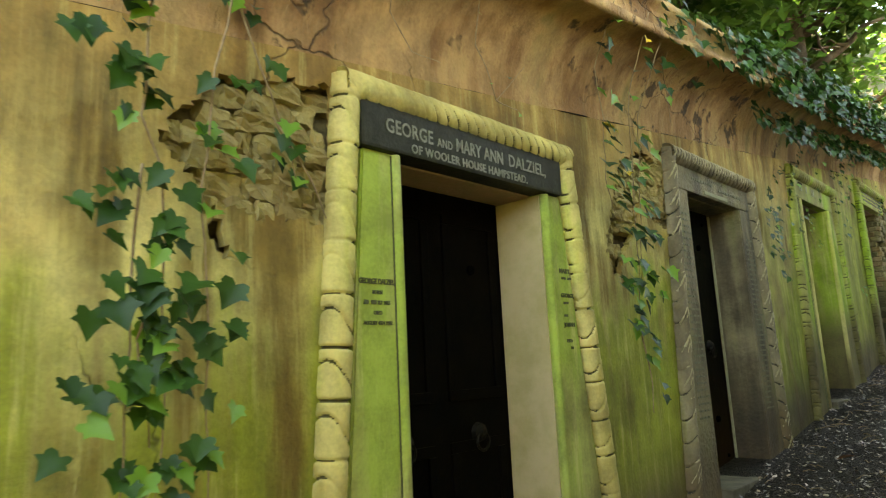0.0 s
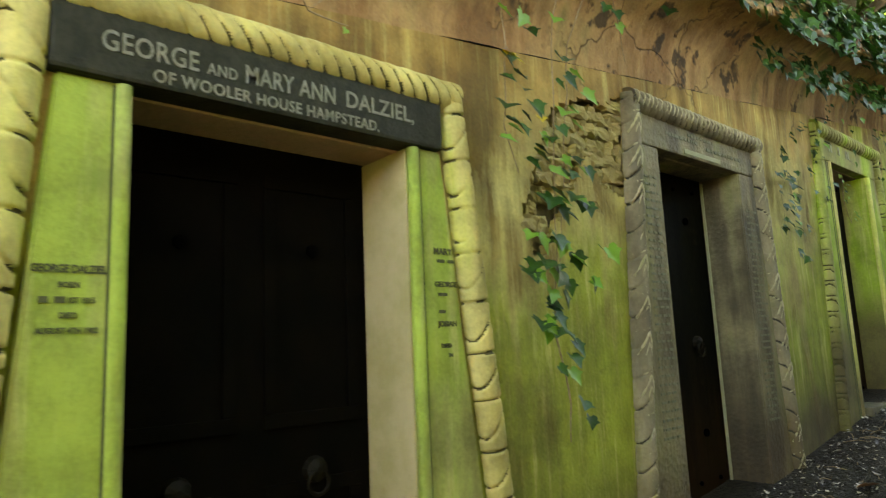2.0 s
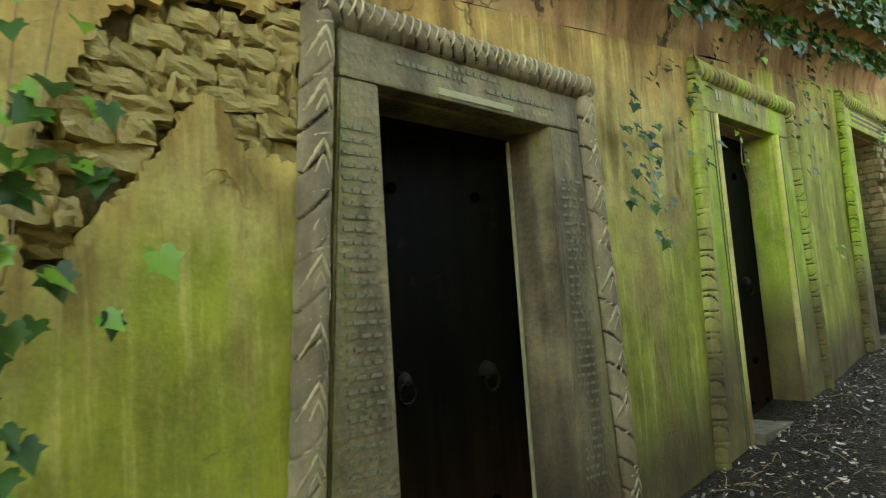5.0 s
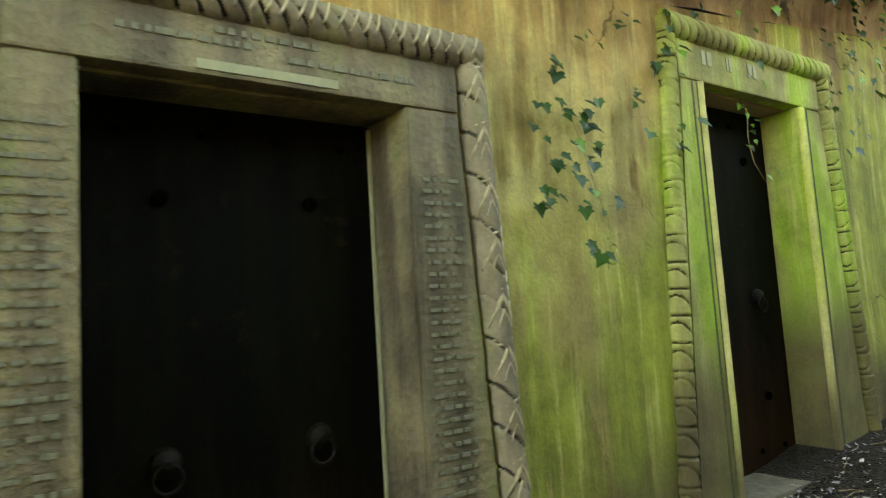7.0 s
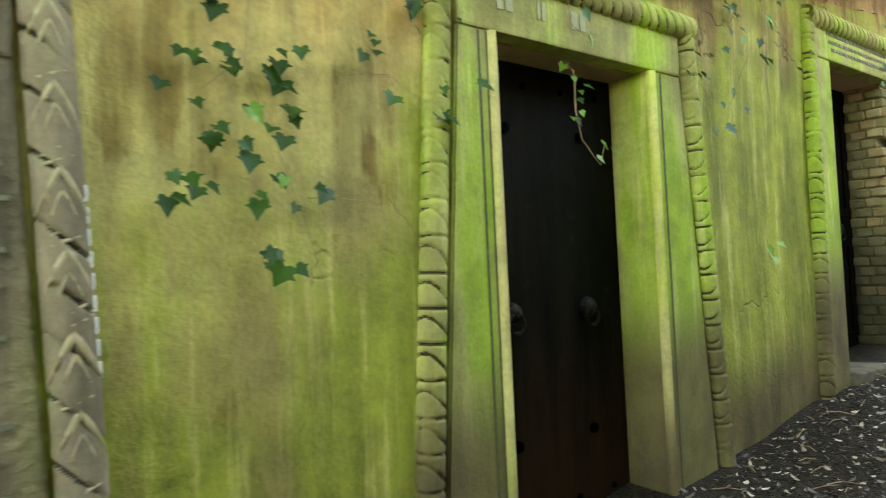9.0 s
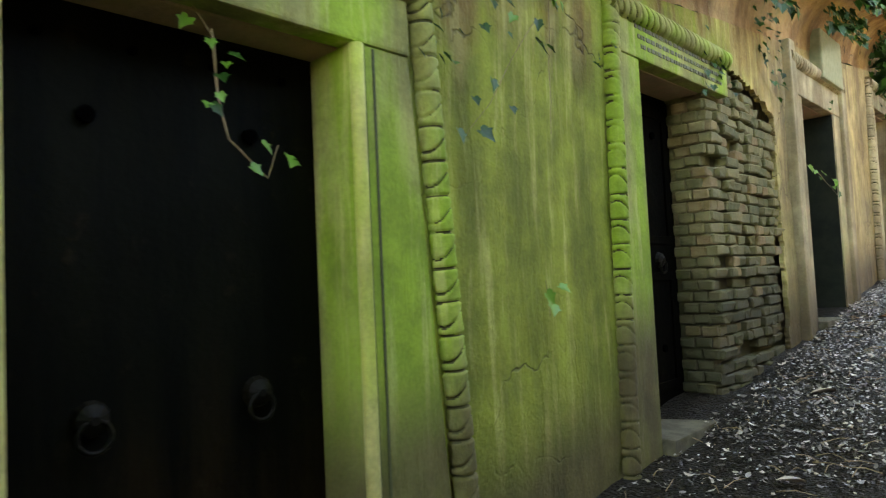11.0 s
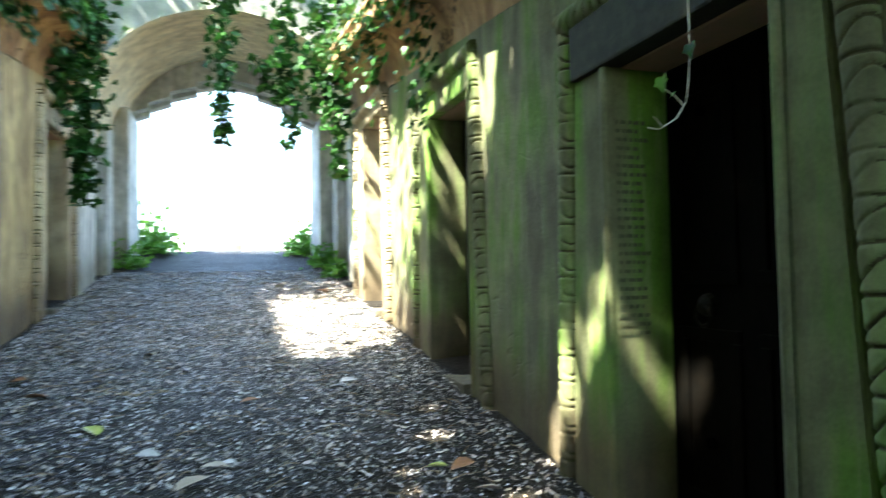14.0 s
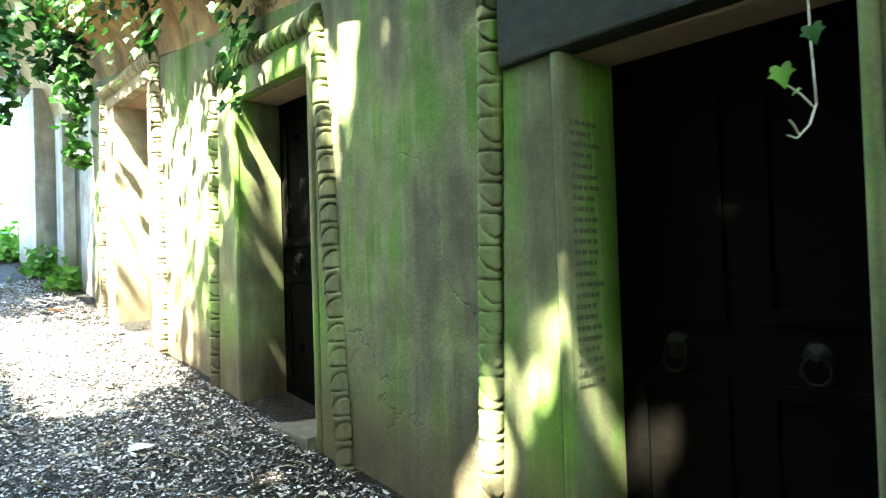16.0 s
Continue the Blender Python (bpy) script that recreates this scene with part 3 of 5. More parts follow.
def portal():
    slope = 0.135
    arc = [(AX + AR * math.cos(a), AZ + AR * math.sin(a)) for a in [math.pi * k / 28 for k in range(29)]]
    # front face with the arch cut out
    verts, faces = [], []
    outer = []
    for x, z in arc:
        outer.append((x, 8.2))
    for (x, z), (xo, zo) in zip(arc, outer):
        verts += [(x, PY0, z), (x, PY0, zo), (x, PY1, z + slope * (PY1 - PY0)), (x, PY1, zo + 0.5)]
    for i in range(28):
        a, b = i * 4, (i + 1) * 4
        faces += [(a, b, b + 1, a + 1), (a + 1, b + 1, b + 3, a + 3)]
    front = part("portal_wall", (verts, faces), PORTAL_GREY)
    tagged(front, "grey rendered gatehouse wall above the arch", "wall", kind="structure")
    # soffit
    sv, sf = [], []
    rows = 14
    for r in range(rows + 1):
        y = PY0 - 0.02 + (PY1 - PY0 + 0.02) * r / rows
        for x, z in arc:
            w = noise.noise(Vector((x * 2, y * 2, z * 2))) * 0.012
            sv.append((x, y, z + slope * (y - PY0) + w))
    for r in range(rows):
        for i in range(28):
            sf.append((r * 29 + i, r * 29 + i + 1, (r + 1) * 29 + i + 1, (r + 1) * 29 + i))
    tagged(part("ceiling", (sv, sf), PORTAL, smooth=True), "buff plastered barrel vault", "ceiling", kind="structure")
    # outer wings beside the arch, closing to the banks
    for nm, x0, x1 in (("portal_wing_west", -9.0, AX - AR), ("portal_wing_east", AX + AR, 9.0)):
        tagged(part(nm, block(x0, x1, PY0 + 0.0, PY1, 1.5, 8.2, 0), PORTAL_GREY), "gatehouse masonry beside the arch", "wall", kind="structure")
    # rear stepped arch ring
    zb = AZ + slope * (PY1 - PY0)
    steps = [(-1.82, -1.32, -0.06, 0.14), (-1.32, -0.96, 0.22, 0.36), (-0.96, -0.52, 0.44, 0.57), (-0.52, 0.0, 0.65, 0.75)]
    steps += [(-q, -p, v, u) for p, q, u, v in steps]
    ring = bmesh.new()
    for depth, drop, y in ((0.5, 0.0, PY1 - 0.35), (0.25, -0.07, PY1 - 0.10)):
        for a, b, u, w in steps:
            xa, xb = AX + a, AX + b
            v = [(xa, y, zb + 0.66 + u + drop), (xb, y, zb + 0.66 + w + drop), (xb, y, zb + 3.2), (xa, y, zb + 3.2)]
            v += [(x, q + depth + 0.004 * (drop != 0), z) for x, q, z in v]
            vs = [ring.verts.new(c) for c in v]
            for f in ((0, 1, 2, 3), (7, 6, 5, 4), (0, 4, 5, 1), (1, 5, 6, 2), (3, 7, 4, 0)):
                ring.faces.new([vs[i] for i in f])
    tagged(part("portal_arch_ring", ring, PALE), "pale stepped stone arch ring", "arch", kind="structure")


PORTAL_GREY = stone("portal_grey_render", (0.22, 0.23, 0.19), (0.27, 0.27, 0.22), (0.16, 0.19, 0.11), amount=0.35, relief=0.4)
portal()


# a monument in the open ground beyond the gate
def monument(x, y):
    z = ground(y)
    thing = empty("monument", (x, y, z))
    for name, w, z0, z1, mat in (("plinth", 0.62, -0.1, 0.35, PALE), ("pedestal", 0.44, 0.35, 1.25, PALE), ("urn_block", 0.34, 1.25, 2.05, BRONZE)):
        part(name, block(-w, w, -w, w, z0, z1, 0.03), mat, thing)
    return tagged(thing, "pale stone monument with a dark weathered top", "monument")


BRONZE = plain("weathered_monument_top", (0.16, 0.15, 0.145), (0.22, 0.21, 0.205), 6, 0.7)
monument(-0.41, 28.0)


# pilasters of the passage
def pilaster(side, y0, y1, out, material):
    base = AX - AR if side < 0 else AX + AR
    z0, z1 = ground(y0) - 0.2, AZ + 0.135 * (y0 - PY0) + (0.75 if out > 0.2 else 0.35)
    xin = base - side * out
    ob = part("pilaster", block(min(base + side * 0.02, xin), max(base + side * 0.02, xin), y0, y1, z0, z1, 0.02), material)
    return tagged(ob, "pale square stone pilaster of the gate passage", "pilaster", "gate pilasters", kind="structure")


for s in (-1, 1):
    pilaster(s, PY0 + 0.05, PY0 + 1.05, 0.10, PALE)
    pilaster(s, PY0 + 1.75, PY0 + 2.15, 0.14, PALE)
    pilaster(s, PY0 + 2.75, PY1 + 0.15, 0.28, PALE)


# ---- doorways ----
def rope(y0, z0, y1, z1, xw, side, r=0.055, period=0.085, lean=0.5, seed=0, tongue=0.0):
    """A half-round rope moulding from one point of the wall to another: vertices, faces, and which faces lie in the
    grimy grooves, coloured darker for their shade too.
    tongue: every other groove bends into a rounded tongue."""
    a, b = Vector((0, y0, z0)), Vector((0, y1, z1))
    d = (b - a).normalized()
    c = Vector((0, -d.z, d.y))
    n, m = max(8, int((b - a).length / 0.0055)), 27
    verts, faces, deep = [], [], []
    for i in range(n + 1):
        s = (b - a).length * i / n
        for k in range(m):
            th = math.pi * (k / (m - 1)) * 1.12 - 0.06 * math.pi
            q = s / period + noise.noise(Vector((s * 3, seed, 0))) * 0.2
            if tongue:
                u = q % 2.0
                bend = 1.0 + tongue * (0.46 * math.cos(th) + 0.16 * math.sin(2 * th)) * (1 if lean > 0 else -1)
                g = 2 * min(abs(u), abs(u - 2), abs(u - bend))
            else:
                ph = (q + lean * math.cos(th)) % 1.0
                g = 2 * min(ph, 1 - ph)
            worn = max(0.12, 0.7 + 1.0 * noise.noise(Vector((s * 2.1, seed + 4, th * 0.5))))
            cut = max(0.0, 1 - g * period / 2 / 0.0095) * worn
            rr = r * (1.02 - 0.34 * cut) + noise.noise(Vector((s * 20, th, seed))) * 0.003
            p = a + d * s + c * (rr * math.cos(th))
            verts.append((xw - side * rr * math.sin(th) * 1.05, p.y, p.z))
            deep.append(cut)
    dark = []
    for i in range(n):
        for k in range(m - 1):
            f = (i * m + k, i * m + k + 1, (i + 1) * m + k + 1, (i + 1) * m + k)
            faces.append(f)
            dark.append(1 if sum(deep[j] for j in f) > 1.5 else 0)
    faces += [tuple(range(m)), tuple(range(n * m, n * m + m))]
    return verts, faces, dark + [0, 0]


def chevrons(y0, z0, y1, z1, xw, side, half=0.055, period=0.2, seed=0):
    """Raised chevrons and cross bars, tied round a flat moulding."""
    a, b = Vector((0, y0, z0)), Vector((0, y1, z1))
    d = (b - a).normalized()
    c = Vector((0, -d.z, d.y))
    pieces, s, k = [], 0.05, 0
    rnd = random.Random(seed)
    length = (b - a).length
    on = lambda s, u: (xw - side * (0.060 * math.sqrt(max(0.05, 1 - u * u)) + 0.001), *(a + d * s + c * (u * half))[1:])
    while s < length - 0.22:
        j = rnd.uniform(-0.012, 0.012)
        q = s + j
        thick = rnd.uniform(0.0065, 0.0095)
        for w, lift in ((0.92, 0.115), (0.45, 0.062)):
            if rnd.random() > 0.10:
                pieces.append(tube([on(q + lift * (1 - abs(u)) ** 0.8, w * u) for u in (-1, -0.7, -0.4, -0.15, 0, 0.15, 0.4, 0.7, 1)], thick if w > 0.5 else 0.6 * thick, 5))
        if rnd.random() > 0.12:
            pieces.append(tube([on(q + 0.135 - 0.02 * u, u) for u in (-0.95, -0.5, 0, 0.5, 0.95)], 0.0055, 5))
        if rnd.random() > 0.4:
            pieces.append(tube([on(q + 0.165 - 0.03 * u, u) for u in (-0.95, -0.5, 0, 0.5, 0.95)], 0.004, 5))
        s += period
    return joined(pieces)


STYLES = {
    "slate": (STONE_MOSS, STONE_ROPE, SLATE, SOFFIT, "green-stained stone tomb front with rope moulding and dark lettered lintel"),
    "grey": (STONE_GREY, ROPE_GREY, STONE_GREY, STONE_GREY, "dark grey granite doorway with worn inscriptions and a rope moulding"),
    "green": (STONE_GREEN, STONE_GREEN, STONE_GREEN, SOFFIT, "algae-green stone doorway with a rope moulding"),
    "ruin": (STONE_GREEN, STONE_GREEN, STONE_GREEN, SOFFIT, "ruined green doorway with one jamb worn down to the bricks"),
    "plain": (BUFF, BUFF, BUFF, SOFFIT, "ochre rendered doorway with a pale name panel above"),
    "ochre": (BUFF, BUFF, BUFF, SOFFIT, "buff rendered doorway with a rope moulding"),
    "deep": (STONE_DEEP, STONE_DEEP, STONE_DEEP, SOFFIT, "deep green stone tomb front with a rope moulding"),
    "slate_plain": (STONE_DEEP, STONE_DEEP, SLATE, SOFFIT, "green stone doorway with a dark slate lintel"),
}


def doorway(d, n):
    side, xw = d["side"], LEFT if d["side"] < 0 else RIGHT
    jamb_m, rope_m, lint_m, soff_m, label = STYLES[d["style"]]
    a, b, top, head = d["a"], d["b"], d["top"], d["head"]
    mid = (a + b) / 2
    thing = empty("tomb_surround", (xw, mid, ground(mid)))
    inv = Matrix.Translation((-xw, -mid, -ground(mid)))

    def add(name, geo, mat, parent=thing, lab="", smooth=False):
        ob = part(name, geo, mat, None, lab, smooth)
        ob.data.transform(inv)
        ob.parent = parent
        return ob

    zlow = ground(a) - 0.25
    back = xw + side * {"green": 0.21, "grey": 0.25}.get(d["style"], 0.28)
    f = lambda x0, x1: (min(x0, x1), max(x0, x1))
    rw = 0.125
    proud = 0.03
    z_rope = head - 0.055
    hgt = z_rope - ground(mid)
    # jambs, each a leaning slab between the rope and the opening, running back into the recess
    for who, op, rt, ft, sgn in (("a", a, d["ra"] + rw, d["fa"] + rw, -1), ("b", b, d["rb"] - rw, d["fb"] - rw, 1)):
        if d["style"] == "ruin" and who == "b":
            continue
        prof = [(op, zlow), (op, top), (rt, top), (ft, zlow)]
        bm = prism(prof, xw - side * proud, back)
        bmesh.ops.bevel(bm, geom=bm.edges[:], offset=0.008, segments=2, affect="EDGES")
        add("jamb", bm, jamb_m)
        if d["style"] in ("slate", "green", "deep", "slate_plain", "grey"):
            rr = 0.020
            col = [(xw - side * (proud - 0.004), op + sgn * 0.020, zlow + (top - 0.005 - zlow) * k / 10) for k in range(11)]
            if d["style"] != "grey":
                add("corner_roll", tube(col, rr + 0.004, 8), ROLL if d["style"] == "green" else jamb_m, smooth=True)
                # raised dark strips stand in for the shade inside cut grooves
                if d["style"] == "green":
                    x0, x1 = f(xw - side * (proud - 0.001), xw - side * (proud + 0.003))
                    add("groove", block(x0, x1, op + sgn * 0.085 - 0.005, op + sgn * 0.085 + 0.005, zlow, top - 0.01, 0), LETTER_DARK)
                x0, x1 = f(xw - side * (proud - 0.001), xw - side * (proud + 0.003))
                add("groove", block(x0, x1, op + sgn * 0.044 - 0.005, op + sgn * 0.044 + 0.005, zlow, top - 0.01, 0), LETTER_DARK)
    # lintel
    la, lb = d["ra"] + rw, d["rb"] - rw
    if d["style"] == "slate":
        la, lb = la - 0.02, lb - 0.005
    if d["style"] == "ruin":
        lb = 11.42
    x0, x1 = f(xw - side * (0.055 if "slate" in d["style"] else 0.034), xw + side * 0.06)
    lintel = add("lintel", block(x0, x1, la, lb, top, head - 0.10, 0.012, 0.003, n), lint_m)
    x0, x1 = f(xw + side * 0.058, back)
    add("soffit_slab", block(x0, x1, a - 0.02, b + 0.02, top - 0.005, top + 0.12, 0.008, 0.004, n), soff_m, lab="pinkish underside of the lintel")
    # rope mouldings
    def moulding(geo):
        ob = add("rope_moulding", geo[:2], rope_m, smooth=True)
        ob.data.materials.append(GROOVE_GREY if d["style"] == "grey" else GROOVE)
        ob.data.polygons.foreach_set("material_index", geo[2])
        return ob

    lean, per, rad = (0.5, 0.095, 0.060) if d["style"] == "slate" else (0.5, 0.062, 0.052)
    banded = d["style"] == "grey"
    if banded:
        lean, per, rad = 0.4, 0.15, 0.058
    out = rw / 2
    runs = [(d["fa"] + out, zlow, d["ra"] + out, z_rope + 0.03, lean)]
    if d["style"] != "ruin":
        runs.append((d["fb"] - out, ground(b) - 0.2, d["rb"] - out, z_rope + 0.03, -lean))
    for k, (ya, za, yb, zb, ln) in enumerate(runs):
        if d["style"] == "plain":
            x0, x1 = f(xw - side * 0.07, xw + side * 0.02)
            add("pilaster_strip", block(x0, x1, yb - 0.075, yb + 0.075, za, zb + 0.1, 0.014, 0.004, n + k), rope_m)
            continue
        mo = moulding(rope(ya, za, yb, zb, xw - side * 0.012, side, rad, per, ln, n + 3 * k, 0.0 if banded else 0.9))
        if banded:
            add("carved_band", chevrons(ya, za, yb, zb, xw - side * 0.01, side, 0.055, 0.2, n + k), BAND, mo, smooth=True)["kind"] = "stuff"
    moulding(rope(d["ra"] + 0.03, z_rope, (d["rb"] if d["style"] != "ruin" else 11.44) - 0.03, z_rope, xw - side * 0.014, side, 0.066, 0.066, 0.75, n + 7))
    if banded:
        # pale feathered strokes over the upper moulding
        strokes, sr = [], random.Random(n)
        yy = d["ra"] + 0.06
        while yy < d["rb"] - 0.06:
            lean_s = sr.uniform(0.035, 0.06)
            arc = [(xw - side * (0.016 + 0.069 * math.sin(t)), yy + lean_s * (1 - t / 1.6), z_rope + 0.066 * math.cos(t)) for t in (0.35, 0.7, 1.05, 1.4, 1.75, 2.1)]
            strokes.append(tube(arc, sr.uniform(0.003, 0.006), 5))
            yy += sr.uniform(0.035, 0.06)
        add("carved_edging", joined(strokes), BAND, smooth=True)["kind"] = "stuff"
        x0, x1 = f(back - side * 0.03, back - side * 0.012)
        add("door_edge", block(x0, x1, b - 0.014, b - 0.003, zlow, top - 0.02, 0.003), PLAQUE, lab="pale worn metal edge of the door frame")
    if d["style"] == "slate":
        x0, x1 = f(xw - side * 0.012, back - side * 0.004)
        add("reveal_lining", block(x0, x1, b - 0.010, b - 0.001, zlow, top - 0.01, 0.003), REVEAL, lab="buff stone lining of the reveal")
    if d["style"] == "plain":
        # near-black slab added over the far reveal, its shade put into the colour
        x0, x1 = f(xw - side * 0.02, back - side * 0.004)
        add("reveal_lining", block(x0, x1, b - 0.012, b - 0.001, zlow, top - 0.01, 0.003), REVEAL_SHADE, lab="thin dark slab standing in for shade in the reveal")
    # threshold
    x0, x1 = f(xw - side * 0.10, back)
    add("threshold", block(x0, x1, a + 0.005, b + 0.10, ground(mid) - 0.28, ground(mid) + 0.035, 0.012, 0.004, n), THRESH, lab="worn stone threshold")
    # door leaf
    x0, x1 = f(back + side * 0.002, back + side * 0.06)
    old = d["style"] in ("grey", "green")
    leaf = add("door_leaf", block(x0, x1, a - 0.03, b + 0.03, zlow, top + 0.03, 0), DOOR_OLD if old else IRON, lab="rusted iron door, closed, darkened for the recess shade")
    xf = back - side * 0.012
    for s0 in (0.0, 0.5):
        wdt = (b - a) / 2
        for q0, q1 in () if old else ((0.05, 0.44), (0.50, 0.95)):
            za, zb2 = ground(mid) + 0.06 + (top - ground(mid)) * q0, ground(mid) + (top - ground(mid)) * q1
            x0, x1 = f(back + side * 0.004, xf)
            ya, yb = a + s0 * (b - a) + 0.05, a + (s0 + 0.5) * (b - a) - 0.05
            fr = [block(x0, x1, ya, yb, za, za + 0.05, 0.004), block(x0, x1, ya, yb, zb2 - 0.05, zb2, 0.004), block(x0, x1, ya, ya + 0.05, za + 0.052, zb2 - 0.052, 0.004), block(x0, x1, yb - 0.05, yb, za + 0.052, zb2 - 0.052, 0.004)]
            bm = bmesh.new()
            for g in fr:
                me = bpy.data.meshes.new("t")
                g.to_mesh(me)
                g.free()
                bm.from_mesh(me)
                bpy.data.meshes.remove(me)
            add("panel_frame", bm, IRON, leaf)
        yc, zc = a + (s0 + 0.25) * (b - a), ground(mid) + 0.98
        ringpts = [(xf - side * 0.02, yc + 0.042 * math.sin(t * math.pi / 8), zc - 0.042 + 0.042 * math.cos(t * math.pi / 8)) for t in range(17)]
        add("ring_handle", tube(ringpts, 0.007, 6), BRASS, leaf, "tarnished bronze ring handle", True)
        add("rosette", tube([(back, yc, zc), (xf - side * 0.012, yc, zc), (xf - side * 0.028, yc, zc)], [0.05, 0.042, 0.012], 12), BRASS, leaf)
        for zz in (0.42, 1.78):
            add("vent_boss", tube([(back, yc, ground(mid) + zz), (xf - side * 0.004, yc, ground(mid) + zz)], 0.024, 10), BLACK, leaf)
    if old:
        for k in range(4):
            yc = a + (b - a) * (0.13 + 0.25 * k)
            for zz in (top - 0.10, ground(mid) + 0.13):
                add("bolt", tube([(back, yc, zz), (back - side * 0.012, yc, zz), (back - side * 0.016, yc, zz)], [0.014, 0.013, 0.005], 8), BLACK, leaf)
    tagged(thing, label, "tomb front", "tomb fronts")
    return thing, add


built = []
for n, d in enumerate(DOORWAYS):
    built.append(doorway(d, n))


# ---- lettering ----
def lettering(text, size, y, z, x, side, material, parent, spacing=1.0, bold=0.0, wide=1.0, fit=0.0):
    """Raised letters on a wall face, centred at y with their foot at z."""
    cu = bpy.data.curves.new("lettering", "FONT")
    cu.body, cu.size, cu.align_x, cu.extrude, cu.space_character, cu.offset, cu.resolution_u = text, size, "CENTER", 0.003, spacing, bold, 3
    tmp = bpy.data.objects.new("lettering", cu)
    me = bpy.data.meshes.new_from_object(tmp)
    bpy.data.objects.remove(tmp)
    bpy.data.curves.remove(cu)
    if fit:
        xs = [v.co.x for v in me.vertices]
        wide = fit / (max(xs) - min(xs))
    me.transform(Matrix(((0, 0, -side, x), (-side * wide, 0, 0, y), (0, 1, 0, z), (0, 0, 0, 1))))
    me.transform(Matrix.Translation(-parent.location))
    bm = bmesh.new()
    bm.from_mesh(me)
    bpy.data.meshes.remove(me)
    bm.verts.ensure_lookup_table()
    seen = set()
    group = empty("lettering")
    group.parent = parent
    for v in bm.verts:
        if v.index in seen:
            continue
        island, stack = [], [v]
        seen.add(v.index)
        while stack:
            w = stack.pop()
            island.append(w)
            for e in w.link_edges:
                o = e.other_vert(w)
                if o.index not in seen:
                    seen.add(o.index)
                    stack.append(o)
        at = {w.index: i for i, w in enumerate(island)}
        faces = {f for w in island for f in w.link_faces}
        part("letter", ([w.co.copy() for w in island], [tuple(at[q.index] for q in f.verts) for f in sorted(faces, key=lambda f: f.index)]), material, group)
    bm.free()
    return group


def bars(rows, x, side, material, parent, name="worn_inscription", seed=1, h=0.022):
    """Illegible worn writing: rows of short flat bars; rows are (y0, y1, z)."""
    rnd = random.Random(seed)
    verts, faces = [], []
    for y0, y1, z in rows:
        y = y0
        while y < y1 - 0.015:
            w = rnd.uniform(0.012, 0.05)
            e = min(y1, y + w)
            o = len(verts)
            xa, xb = x, x - side * 0.004
            for xx in (xa, xb):
                verts += [(xx, y, z), (xx, e, z), (xx, e, z + h), (xx, y, z + h)]
            faces += [tuple(o + i for i in f) for f in ((4, 5, 6, 7), (0, 1, 5, 4), (1, 2, 6, 5), (2, 3, 7, 6), (3, 0, 4, 7))]
            y = e + rnd.uniform(0.008, 0.02)
    ob = part(name, (verts, faces), material)
    ob.data.transform(Matrix.Translation(-parent.location))
    ob.parent = parent
    return tagged(ob, kind="stuff")


def reveal_bars(rows, y, material, parent, seed):
    """Worn writing on the reveal of a doorway, facing down the avenue; rows are (x0, x1, z)."""
    rnd = random.Random(seed)
    pieces = []
    for x0, x1, z in rows:
        x = x0
        while x < x1 - 0.01:
            e = min(x1, x + rnd.uniform(0.010, 0.035))
            pieces.append(([(x, y, z), (e, y, z), (e, y, z + 0.016), (x, y, z + 0.016)] + [(u, y - 0.003, w) for u, w in ((x, z), (e, z), (e, z + 0.016), (x, z + 0.016))], [(4, 5, 6, 7), (0, 1, 5, 4), (1, 2, 6, 5), (2, 3, 7, 6), (3, 0, 4, 7)]))
            x = e + rnd.uniform(0.006, 0.014)
    ob = part("worn_inscription", joined(pieces), material)
    ob.data.transform(Matrix.Translation(-parent.location))
    ob.parent = parent
    return tagged(ob, kind="stuff")


first = built[0][0]
FX = LEFT + 0.0555
lettering("GEORGE", 0.084, 1.785, 2.414, FX, -1, LETTER, first, 1.06, 0.0012, fit=0.265)
lettering("AND", 0.052, 1.992, 2.414, FX, -1, LETTER, first, 1.1, 0.0006, fit=0.095)
lettering("MARY ANN", 0.084, 2.228, 2.416, FX, -1, LETTER, first, 1.04, 0.0012, fit=0.325)
lettering("DALZIEL,", 0.084, 2.585, 2.418, FX, -1, LETTER, first, 1.05, 0.0012, fit=0.30)
lettering("OF WOOLER HOUSE HAMPSTEAD.", 0.053, 2.182, 2.353, FX, -1, LETTER, first, 1.08, 0.0010, fit=0.785)
JX = LEFT + 0.0305
lettering("GEORGE DALZIEL", 0.029, 1.604, 1.800, JX, -1, LETTER_DARK, first, 0.96, 0.0010, 0.78)
lettering("BORN", 0.020, 1.604, 1.762, JX, -1, LETTER_DARK, first, 1.1, 0.0006, 0.85)
bars([(1.537, 1.597, 1.722)], JX, -1, LETTER_DARK, first, seed=3, h=0.016)
lettering("1ST 1815", 0.021, 1.634, 1.722, JX, -1, LETTER_DARK, first, 1.0, 0.0006, 0.8)
lettering("DIED", 0.020, 1.604, 1.684, JX, -1, LETTER_DARK, first, 1.1, 0.0006, 0.85)
lettering("AUGUST 4TH 1902", 0.021, 1.604, 1.645, JX, -1, LETTER_DARK, first, 1.0, 0.0006, 0.82)
lettering("MARY", 0.034, 2.875, 1.925, JX, -1, LETTER_DARK, first, 1.05, 0.001)
bars([(2.845, 2.93, 1.893)], JX, -1, LETTER_DARK, first, seed=5, h=0.012)
lettering("GEORGE", 0.029, 2.885, 1.800, JX, -1, LETTER_DARK, first, 1.0, 0.0008)
bars([(2.845, 2.90, 1.765), (2.845, 2.89, 1.70)], JX, -1, LETTER_DARK, first, seed=6, h=0.012)
